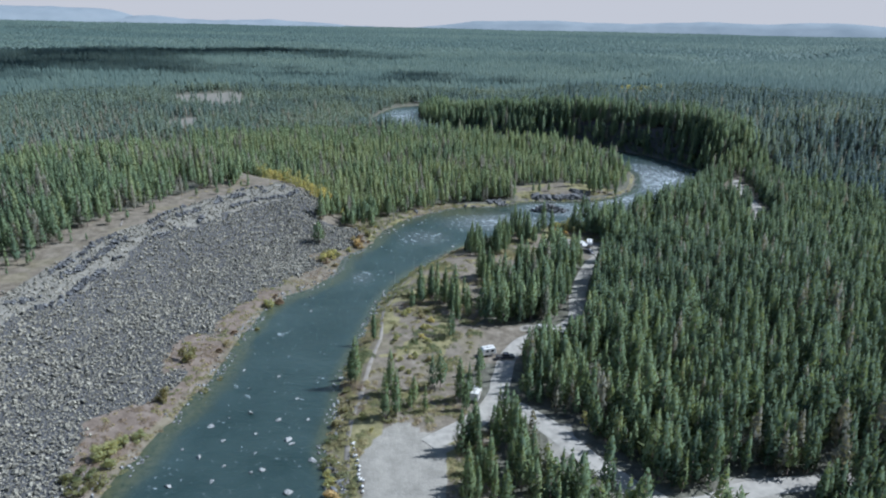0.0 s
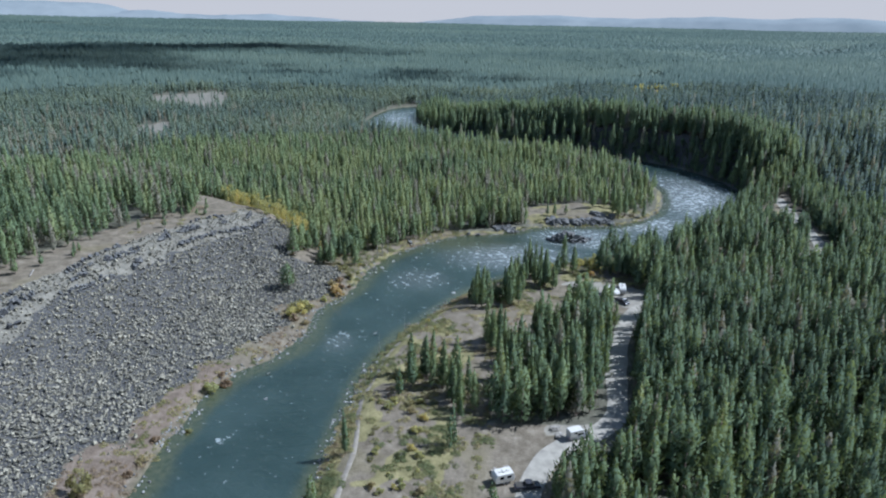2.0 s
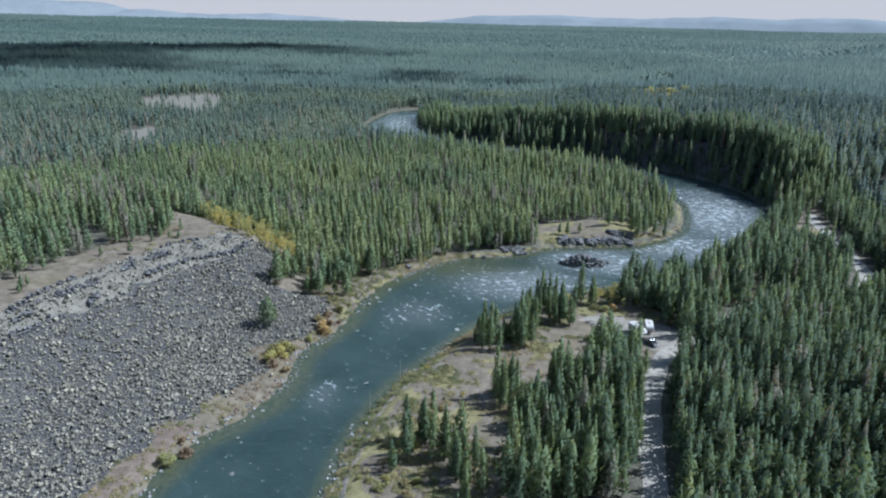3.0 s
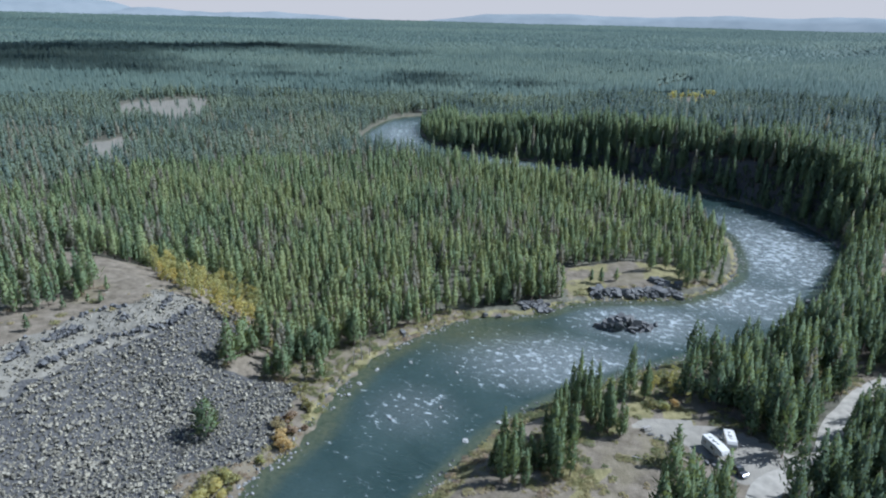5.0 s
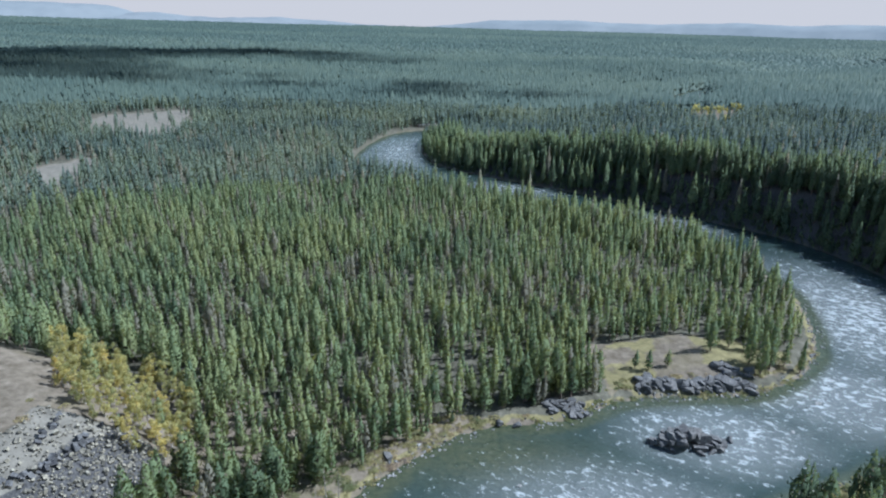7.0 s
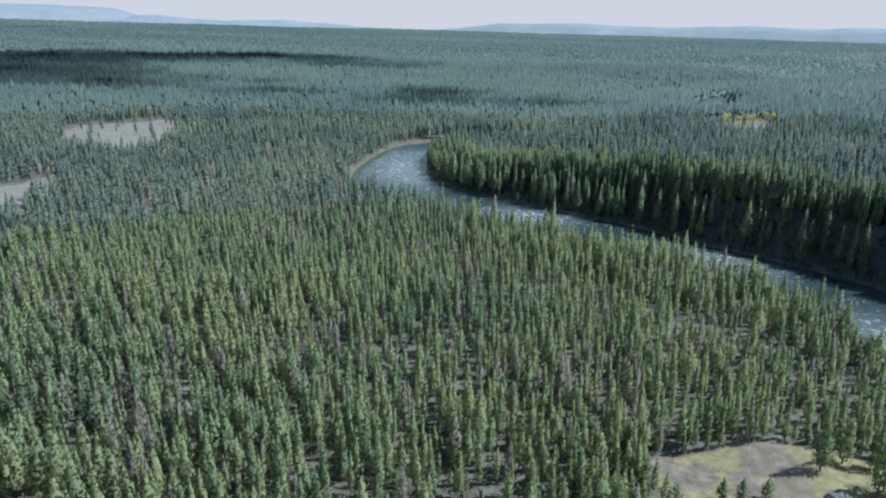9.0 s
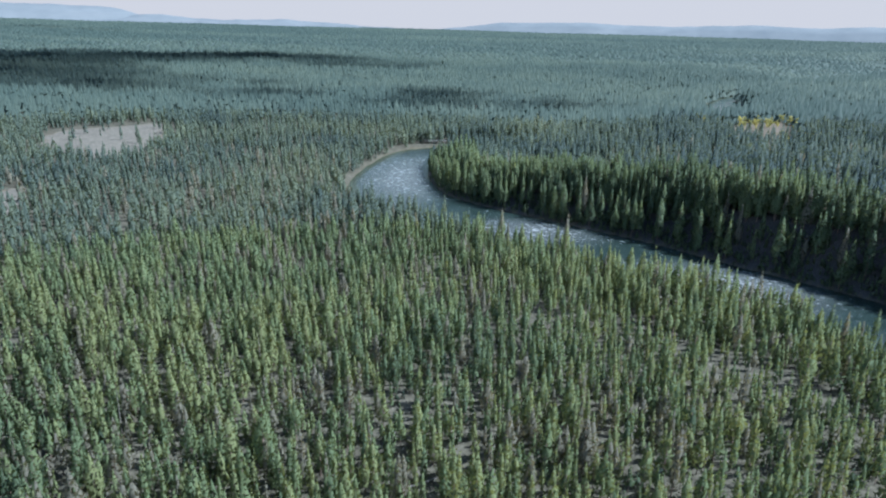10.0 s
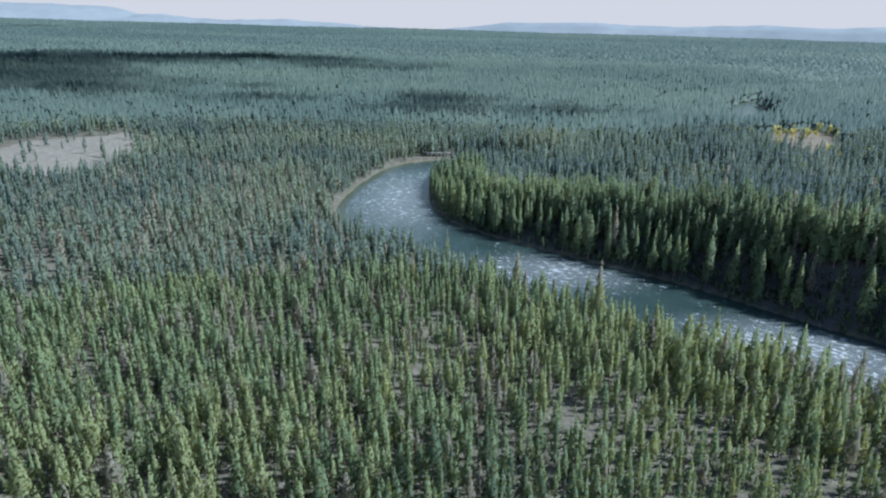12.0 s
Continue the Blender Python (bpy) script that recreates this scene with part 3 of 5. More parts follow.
    face = np.cross(v[f[:, 1]] - v[f[:, 0]], v[f[:, 2]] - v[f[:, 0]])
    turned = (face * n[f].sum(1)).sum(1) < 0
    f[turned] = f[turned][:, ::-1]
    return v, f, np.array(m), n


def cone_tree(seed, sides, tiers):
    r = np.random.default_rng(seed)
    v, f = [], []
    for k in range(tiers):
        z0, z1 = 0.12 + 0.88 * k / tiers * 0.9, 1.0 if k == tiers - 1 else 0.2 + 0.88 * (k + 1) / tiers
        rad = 0.15 * (1 - 0.45 * k)
        b = len(v)
        for i in range(sides):
            a = 2 * math.pi * (i + 0.5 * k) / sides + r.uniform(-0.2, 0.2)
            v.append((rad * r.uniform(0.7, 1.2) * math.cos(a), rad * r.uniform(0.7, 1.2) * math.sin(a), z0 + r.uniform(-0.05, 0.05)))
        v.append((r.uniform(-0.015, 0.015), r.uniform(-0.015, 0.015), z1))
        f += [(b + i, b + (i + 1) % sides, b + sides) for i in range(sides)]
    v = np.array(v)
    # rounded shading, normals tilted upward to brighten the crowns in place of haze
    n = v * np.array([4.0, 4.0, 0.0]) + np.array([0, 0, 0.75])
    n += r.normal(0, 0.12, n.shape)
    n /= np.linalg.norm(n, axis=1)[:, None]
    return v, np.array(f), np.ones(len(f), int), n


def plant(name, kinds, x, y, z, height, slim, tone, mats, label):
    """Many trees joined in one mesh, for woods that nobody could count."""
    turn, pick = rng.uniform(0, 6.283, len(x)), rng.integers(0, len(kinds), len(x))
    V, F, M, T, N, base = [], [], [], [], [], 0
    for k, (v, f, m, *shading) in enumerate(kinds):
        at = np.where(pick == k)[0]
        if not len(at):
            continue
        c, s = np.cos(turn[at])[:, None], np.sin(turn[at])[:, None]
        h, w = height[at][:, None], (height * slim)[at][:, None]
        px = (v[None, :, 0] * c - v[None, :, 1] * s) * w + x[at][:, None]
        py = (v[None, :, 0] * s + v[None, :, 1] * c) * w + y[at][:, None]
        pz = v[None, :, 2] * h + z[at][:, None]
        V.append(np.stack([px, py, pz], -1).reshape(-1, 3))
        F.append((f[None] + (np.arange(len(at)) * len(v))[:, None, None] + base).reshape(-1, 3))
        M.append(np.tile(m, len(at)))
        T.append(np.repeat(tone[at], len(v)))
        for n in shading:
            nz = np.broadcast_to(n[None, :, 2], px.shape)
            N.append(np.stack([n[None, :, 0] * c - n[None, :, 1] * s, n[None, :, 0] * s + n[None, :, 1] * c, nz], -1).reshape(-1, 3))
        base += len(at) * len(v)
    me = mesh_of(name, np.vstack(V), np.vstack(F), mats, np.concatenate(M), dict(tone=np.concatenate(T)), normals=np.vstack(N) if N else None)
    return tagged(new(name, me), label, "forest", kind="stuff")


def scatter(x0, x1, y0, y1, step):
    X, Y = np.meshgrid(np.arange(x0, x1, step), np.arange(y0, y1, step))
    X, Y = X.ravel(), Y.ravel()
    return X + rng.uniform(-0.5, 0.5, len(X)) * step * 0.95, Y + rng.uniform(-0.5, 0.5, len(X)) * step * 0.95


def wooded(x, y):
    """How likely a tree stands there."""
    dl, _ = distance(x, y, LEFT_BANK)
    dr, _ = distance(x, y, RIGHT_BANK)
    dc, _ = distance(x, y, CREST)
    river, west, up = inside(x, y, RIVER), inside(x, y, WEST), inside(x, y, UPLAND)
    s = np.where(up, dc, -dc)
    w = fbm(x, y, 14, 91)
    p = np.where(west, np.where(y < 345, up & (s > 15 + 8 * w), dl > np.where(y > 480, 1 + 1.5 * w, 3 + 5 * w)), dr > np.where(y > 470, 0.6, 1.5 + 2 * w)) * 1.0
    p = np.where(west & (y >= 345) & (y < 385) & (x < -58), (s > 15 + 8 * w) | (y > 376 - 8 * w), p)
    p = np.where(west & (y > 300) & (y < 346) & (x > -62), (dl > 5 + 12 * w) * (0.75 - 0.4 * (y < 328)) * (y > 319), p)
    open_bank = ~west & (y < 345) & (dr < 34 + 14 * w) & (x < 75)
    p = np.where(open_bank | (~west & (x > 36) & (x < 112) & (y > 316) & (y < 352) & (dr < 15)), 0, p)
    for poly in (SAND_LOT, CAMP, SITE, POINT, GLADE_D, FORK_CLEAR, STAND_CLEAR, SPUR_CLEAR):
        p = np.where(inside(x, y, poly), 0, p)
    sway = 36 * (fbm(x, y, 34, 201) - 0.5)
    for poly in (GLADE_A, GLADE_B, GLADE_C):
        p = np.where(inside(x + sway, y - sway, poly), 0.03, p)
    for line, clear in zip(ROADS, (5.2, 4.2, 2.4)):
        d, _ = distance(x, y, line)
        p = np.where(d < clear, 0, p)
    p = np.where(~west & (x > 84) & (x < 150) & (y > 278) & (y < 354), p * 0.7, p)
    p = np.where(river, 0, p)
    p = np.where(west & (y > 347 + 0.66 * (-58 - x)) & (y < 385) & (x < -50) & (x > -108), 1.0, p)
    p = np.where(inside(x, y, GROVE), 0.03, p)
    p = np.where(~west & (y > 470) & (y < 680) & (dr < 13 + 4 * w), p * 0.35, p)
    p = np.where(west & (y > 845) & (y < 915) & (x > -70) & (x < 60) & (dl < 11), 0.06, p)
    p = np.where(west & up & (y < 372) & (s > 10 + 6 * w), np.maximum(p, 0.5), p)
    p = np.where((y > 1030) & (y < 1340) & (np.minimum(dl, dr) < 5), 0.02, p)
    sparse = west & (x > 40) & (y > 380) & (y < 600)
    p = np.where(sparse, p * 0.9, p)
    p = np.where(west & (x > -25) & (y > 430) & (y < 620), p * (0.97 - 0.22 * (fbm(x, y, 12, 97) > 0.52)), p)
    return p * (0.93 - 0.45 * (fbm(x, y, 22, 95) > 0.66))


def tones(x, y):
    t = 0.42 + 0.9 * (fbm(x, y, 60, 101) - 0.5) + rng.normal(0, 1, len(x)) * (0.2 - 0.09 * ramp(y, 420, 650))
    far = ramp(np.hypot(x, y), 900, 1400)
    t = t + far * (1.3 * (fbm(x, y * 4, 1100, 103, 2) - 0.5) - rng.normal(0, 0.08, len(x)))
    west = inside(x, y, WEST)
    # east needles darkened to paint the shade between the crowns there
    t = t + np.where(west, 0.05 - 0.16 * (inside(x, y, UPLAND) & (y < 420)), -0.1 - 0.34 * ramp(x, 25, 110) * (y < 430) - 0.1 * (y > 430))
    t = np.clip(t, 0, 1)
    grey = rng.uniform(0, 1, len(x)) < np.where(west, 0.08 + 0.22 * (fbm(x, y, 35, 107) > 0.6) * (1 - 0.6 * ramp(y, 600, 800)), 0.05) * (1 - ramp(np.hypot(x, y), 600, 900))
    return np.where(grey, 1.5, t)


def heights(x, y, mean=12.2):
    h = mean + 6 * (fbm(x, y, 45, 111) - 0.5) + rng.normal(0, 2.4, len(x)) + 4 * (rng.uniform(0, 1, len(x)) < 0.07)
    canyon = ~inside(x, y, WEST) & (y > 470) & (y < 900)
    h = np.where(inside(x, y, WEST), h * (0.94 - 0.12 * ramp(y, 380, 440) + 0.32 * ramp(y, 440, 500) * (1 - ramp(distance(x, y, LEFT_BANK)[0], 18, 70)) * (x > -60)), h)
    h = np.where(~inside(x, y, WEST) & (y < 280) & (x > 45), 1.15 * h, h)
    return np.clip(h + (3.5 + 3.5 * (distance(x, y, RIGHT_BANK)[0] < 40)) * canyon * (1 - 0.75 * ramp(y, 640, 720)), 4, 26)


NEAR_KINDS = [conifer(200 + k, 42, bare=0.08 + 0.04 * (k % 4), width=0.14 + 0.014 * (k % 4), trunk_sides=3, sides=5, rings=4) for k in range(10)]
MID_KINDS = [conifer(300 + k, 8, bare=0.06, width=0.15 + 0.015 * (k % 3), trunk_sides=0, sides=4, rings=2, fine=1.5) for k in range(8)]
FAR_KINDS = [cone_tree(400 + k, 5, 2) for k in range(6)]
SPECK_KINDS = [cone_tree(500 + k, 4, 1) for k in range(4)]


def camera_path_distance(x, y):
    """Distance from the camera's path, so that tree detail fits its view."""
    return np.hypot(x, np.maximum(0, np.maximum(-y, y - 370)))


def seen_side(x, y, margin=45):
    return (np.abs(x) < 0.72 * np.maximum(y, 60) + margin) & (y > 60)


x, y = scatter(-330, 330, 62, 800, 3.42)
d = camera_path_distance(x, y)
rim = (distance(x, y, RIGHT_BANK)[0] < 34) & (y > 440)
keep = ((d < 240) | rim) & seen_side(x, y, 25) & (rng.uniform(0, 1, len(x)) < wooded(x, y))
x, y = x[keep], y[keep]
x2, y2 = scatter(25, 250, 100, 420, 4.4)
keep = seen_side(x2, y2, 25) & (rng.uniform(0, 1, len(x2)) < wooded(x2, y2))
x, y = np.concatenate([x, x2[keep]]), np.concatenate([y, y2[keep]])
x3, y3 = scatter(-40, 230, 460, 720, 3.6)
dr3, _ = distance(x3, y3, RIGHT_BANK)
keep = (dr3 > 13) & (dr3 < 46) & (rng.uniform(0, 1, len(x3)) < wooded(x3, y3)) & ~inside(x3, y3, WEST)
x, y = np.concatenate([x, x3[keep]]), np.concatenate([y, y3[keep]])
plant("forest", NEAR_KINDS, x, y, on_ground(x, y), heights(x, y), rng.uniform(0.72, 1.4, len(x)) * np.where(~inside(x, y, WEST) & (y < 430), 1.12, 1.0), tones(x, y), [BARK, NEEDLES], "dense lodgepole pine forest beside the river, some trees grey and dry")
print("near trees", len(x))

x, y = scatter(-190, 130, 345, 600, 3.3)
keep = inside(x, y, WEST) & seen_side(x, y, 10) & (rng.uniform(0, 1, len(x)) < 0.62 * wooded(x, y))
x, y = x[keep], y[keep]
plant("forest", MID_KINDS, x, y, on_ground(x, y), rng.uniform(2.2, 6.0, len(x)), rng.uniform(1.3, 2.0, len(x)), np.minimum(tones(x, y) + 0.1, 1.0), [BARK, NEEDLES], "young pines filling the gaps under the forest")

x, y = scatter(-300, 300, -200, 460, 5.6)
keep = ~seen_side(x, y, 25) & (rng.uniform(0, 1, len(x)) < wooded(x, y))
x, y = x[keep], y[keep]
plant("forest", FAR_KINDS, x, y, on_ground(x, y), heights(x, y), rng.uniform(1.0, 1.5, len(x)), tones(x, y), [BARK, MID_HAZE_NEEDLES], "pine forest on both sides of the valley")

x, y = scatter(-40, 200, 430, 760, 1.8)
dr, _ = distance(x, y, RIGHT_BANK)
keep = ~inside(x, y, RIVER) & ~inside(x, y, WEST) & (dr < 14) & (rng.uniform(0, 1, len(x)) < 0.75) & ~inside(x, y, GLADE_D)
x, y = x[keep], y[keep]
plant("forest", NEAR_KINDS[:4], x, y, on_ground(x, y) - 0.3, rng.uniform(1.5, 5.5, len(x)), rng.uniform(1.3, 2.0, len(x)), 0.5 * rng.uniform(0, 1, len(x)), [BARK, NEEDLES], "young firs and brush crowding the steep canyon bank")

x, y = scatter(-720, 720, 62, 1000, 4.5)
d = camera_path_distance(x, y)
rim = (distance(x, y, RIGHT_BANK)[0] < 34) & (y > 440) & (y < 800) & (np.abs(x) < 330)
keep = (d >= 240) & (d < 620) & ~rim & seen_side(x, y) & (rng.uniform(0, 1, len(x)) < wooded(x, y))
x, y = x[keep], y[keep]
plant("forest", MID_KINDS, x, y, on_ground(x, y), heights(x, y, 13.5), rng.uniform(0.9, 1.45, len(x)), tones(x, y), [BARK, MID_HAZE_NEEDLES], "dense green pine forest on the plateau")
print("mid trees", len(x))

x, y = scatter(-1400, 1400, 620, 1900, 5.8)
d = camera_path_distance(x, y)
keep = (d >= 620) & (d < 1500) & seen_side(x, y, 80) & (rng.uniform(0, 1, len(x)) < wooded(x, y))
x, y = x[keep], y[keep]
plant("forest", FAR_KINDS, x, y, on_ground(x, y), heights(x, y, 15), rng.uniform(1.2, 1.85, len(x)), tones(x, y), [BARK, FAR_HAZE_NEEDLES], "distant pine forest covering the plain")
print("far trees", len(x))

x, y = scatter(-3500, 3500, 1500, 4700, 15.5)
d = camera_path_distance(x, y)
keep = (d >= 1500) & seen_side(x, y, 120) & (np.hypot(x, y) < 4750) & (rng.uniform(0, 1, len(x)) < 0.9)
x, y = x[keep], y[keep]
# low wide cones keep their shadow sides light, in place of haze
plant("forest", SPECK_KINDS, x, y, on_ground(x, y) - 1, 0.62 * heights(x, y, 15), rng.uniform(4.5, 7.0, len(x)), tones(x, y), [BARK, FAR_HAZE_NEEDLES], "hazy far pine woods reaching to the hills")
print("speck trees", len(x))

# ---- single pines ----
BIRCH_BARK, _n, _l, _b = material("pale_bark", 0.85, 0.15)
_l.new(stops(_n, _l, noise_node(_n, _l, 0.25, 4), [(0.35, (0.16, 0.14, 0.12)), (0.6, (0.45, 0.43, 0.39))]), _b.inputs["Base Color"])
GREY_WOOD, _n, _l, _b = material("weathered_wood", 0.9, 0.1)
_l.new(stops(_n, _l, noise_node(_n, _l, 0.3, 4), [(0.3, (0.16, 0.145, 0.13)), (0.7, (0.34, 0.32, 0.29))]), _b.inputs["Base Color"])


def trunk_mesh(seed, top, radius, sides=7):
    """A tapered, slightly bent trunk with its foot a little below the ground."""
    r = np.random.default_rng(seed)
    v, f = [], []
    rings = 6
    bend = r.uniform(-0.012, 0.012, 2)
    for i in range(rings):
        t = i / (rings - 1)
        rad = radius * (1 - 0.86 * t) * (1.35 if i == 0 else 1)
        for k in range(sides):
            a = 2 * math.pi * k / sides
            v.append((bend[0] * t * t + rad * math.cos(a), bend[1] * t * t + rad * math.sin(a), -0.03 + (top + 0.03) * t))
    for i in range(rings - 1):
        for k in range(sides):
            f.append((i * sides + k, i * sides + (k + 1) % sides, (i + 1) * sides + (k + 1) % sides, (i + 1) * sides + k))
    return v, f


def pine_kind(seed, dry=False):
    """Meshes of one pine of height 1: trunk and crown."""
    r = np.random.default_rng(seed)
    bare = r.uniform(0.08, 0.2)
    v, f, m, n = conifer(seed, 230, bare=bare, width=r.uniform(0.15, 0.19), trunk_sides=0, sides=7, rings=7, fine=0.8)
    crown = mesh_of("crown", v, f, [NEEDLES], points=dict(tone=np.full(len(v), 1.5 if dry else 0.56)), normals=n)
    tv, tf = trunk_mesh(seed, 0.95, 0.013)
    return mesh_of("trunk", tv, tf, [BARK], smooth=True), crown


PINES = [pine_kind(600 + k) for k in range(7)]


def pine(kind, x, y, h, slim, label, group, sink=0.0, name="pine_tree"):
    z = float(on_ground(x, y)) - sink
    m = Matrix.LocRotScale((x, y, z), Euler((0, 0, rng.uniform(0, 6.28))), (h * slim, h * slim, h))
    ob = thing(name, m, label, "tree", group)
    for piece, me in zip(("trunk", "crown"), PINES[kind]):
        o = new(piece, me)
        o.parent = ob
    return ob


# clumps and lone trees on the open bank: x, y, spread, how many
BANK_CLUMPS = [(-6, 228, 4.5, 12), (2, 220, 5, 13), (5, 211, 4, 6), (17, 250, 4.5, 10), (20, 241, 4, 6), (14, 281, 5, 15), (23, 282, 4.5, 13), (27, 294, 3.5, 8), (30, 304, 3, 6), (38, 309, 3, 6), (38, 300, 3, 8), (33, 311, 2.5, 4),
               (41, 298, 3, 3), (52, 316, 2.5, 3), (35, 236, 6, 14), (43, 232, 5, 9), (35, 220, 5, 9), (22, 217, 4, 6), (34, 256, 4.5, 8), (43, 256, 4, 6), (47, 244, 4, 6)]
BANK_CLUMPS += [(-25, 194, 2, 3), (-26, 169, 2.5, 4), (-26, 212, 2, 3), (-14, 148, 2, 2), (-14, 158, 1.5, 2), (-7, 141, 2.5, 4), (-7, 152, 2.5, 3), (5, 155, 3.5, 6), (11, 161, 2.5, 3),
                (5, 133, 3.5, 8), (6, 122, 4, 8), (16, 137, 3, 6), (17, 124, 3, 6), (14, 144, 3, 4), (9, 114, 4, 7), (36, 120, 1.2, 2), (27, 119, 1.5, 2), (-3, 164, 2, 2), (-10, 220, 2.5, 3), (2, 196, 2, 3), (14, 213, 3, 4)]
UPPER_CLUMPS = [(90, 281, 3, 7), (96, 287, 4, 10), (101, 297, 4, 9), (95, 305, 4, 10), (108, 316, 4, 8), (84, 314, 4, 8)]
UPPER_CLUMPS += [(66, 318, 3, 5), (71, 314, 3, 6), (76, 311, 3.5, 7), (82, 307, 3.5, 6), (78, 320, 4, 5), (86, 300, 4, 6), (92, 294, 3, 4), (89, 281, 3, 4), (92, 338, 5, 9), (80, 336, 2, 3), (86, 333, 2.5, 4), (91, 336, 1.5, 2), (47, 313, 2, 2), (106, 345, 5, 7), (74, 333, 3, 3)]


def far_from_roads(x, y):
    return min(float(distance(np.array([x]), np.array([y]), line)[0][0]) for line in ROADS) > 3.6


count, joined = 0, []
for cx, cy, spread, many in BANK_CLUMPS + UPPER_CLUMPS:
    for k in range(many):
        a, q = rng.uniform(0, 6.28), spread * math.sqrt(rng.uniform(0.02, 1.3))
        px, py = cx + q * math.cos(a), cy + q * math.sin(a)
        if not far_from_roads(px, py) or float(on_ground(px, py)) < 0.8 or bool(inside(np.array([px]), np.array([py]), SAND_LOT)[0]):
            continue
        h = float(np.clip(rng.normal(11.8, 2.8), 4.5, 17))
        if count >= 228:
            joined.append((px, py, h))
            continue
        pine(count % 7, px, py, h, rng.uniform(0.66, 0.98), "tall green lodgepole pine in a clump on the river bank" if h > 12 else "small bushy green pine on the dry river bank", "pines on the campground bank")
        count += 1
jx, jy, jh = np.array(joined).T
plant("forest", NEAR_KINDS, jx, jy, on_ground(jx, jy), jh, rng.uniform(0.9, 1.3, len(jx)), np.full(len(jx), 0.45), [BARK, NEEDLES], "green pines standing round the upper campground")
for px, py, h, slim, label in ((52.5, 286.5, 12, 1.15, "lone dark pine on the campground clearing"), (58, 263.5, 10, 1.0, "slim lone pine beside the gravel road"),
                               (-59, 293, 11.5, 2.0, "broad lone pine on grey basalt rubble"), (-63, 321, 16, 1.45, "tall broad pine beside the rubble slope"), (-61, 326, 13, 1.3, "broad pine at the forest's edge"),
                               (-116, 374, 9, 1.3, "lone pine on the dry bench"), (-109, 331, 6.5, 1.2, "small pine on the rocky crest"), (-114, 341, 6, 1.2, "small pine on the rocky crest"),
                               (25, 383, 20, 1.2, "very tall dark pine on the river point"), (29, 386, 17, 1.2, "tall dark pine on the river point"), (20, 380, 16, 1.2, "tall dark pine on the river point"),
                               (33, 383, 14, 1.2, "dark pine behind the shore ledge"), (38, 386, 13, 1.2, "dark pine behind the shore ledge"), (14, 377, 13, 1.2, "dark pine on the river point"), (42, 391, 12, 1.2, "pine at the clearing's edge"),
                               (8, 374, 12, 1.2, "dark pine on the river point"), (23, 387, 15, 1.1, "tall dark pine on the river point"), (35, 390, 14, 1.1, "tall dark pine on the river point"),
                               (54.7, 398.5, 6.5, 1.3, "thin young pine on the open point"), (58.5, 397, 7.5, 1.3, "thin young pine on the open point"), (64.7, 399, 6, 1.5, "small pine on the open point"),
                               (80.7, 408, 14.5, 1.0, "tall pine on the grassy point"), (90.5, 402, 15, 1.0, "tall pine at the point's tip"), (92.5, 398, 15.5, 1.0, "tall pine at the point's tip"),
                               (97, 402, 17, 1.0, "tall pine at the point's tip"), (103, 405, 9, 1.1, "dark pine at the water's edge"), (107.5, 403.5, 12, 0.8, "slim pine at the water's edge"),
                               (95, 411, 14, 1.0, "tall pine at the point's tip"), (104, 415, 13, 1.0, "tall pine at the point's tip"), (88, 412, 13, 1.0, "pine on the grassy point"), (110, 420, 12, 0.9, "slim pine at the water's edge"),
                               (-24, 352, 13, 1.3, "broad pine on the grassy bank"), (-14.5, 358, 13.5, 1.1, "pine at the bank's edge"), (-19, 357, 14, 1.2, "pine at the bank's edge"), (-38, 332, 9, 1.2, "bushy young pine on the bank"),
                               (140, 381, 14, 1.0, "pine on the far bank"), (80, 671, 24, 1.5, "huge round-topped pine above the canyon")):
    pine(count % 7, px, py, h, slim, label, "lone pines")
    count += 1
for k in range(26):
    py = rng.uniform(170, 368)
    px = float(np.interp(py, [60, 130, 193, 245, 280, 318, 333, 372], [-149, -147, -143, -135, -121, -104, -96, -125])) - rng.uniform(3, 15)
    pine(count % 7, px, py, rng.uniform(2.5, 7), rng.uniform(1.0, 1.5), "small scattered pine on the dry bench", "pines on the bench")
    count += 1
for k in range(20):
    px, py = -60 + 30 * rng.uniform(0, 1), 320 + 26 * rng.uniform(0, 1)
    if float(distance(np.array([px]), np.array([py]), LEFT_BANK)[0][0]) > 4:
        pine(count % 7, px, py, rng.uniform(8, 14.5), rng.uniform(1.25, 1.6), "broad dark green fir at the forest's edge", "firs at the forest's edge", name="fir_tree")
        count += 1
print("single pines", count)


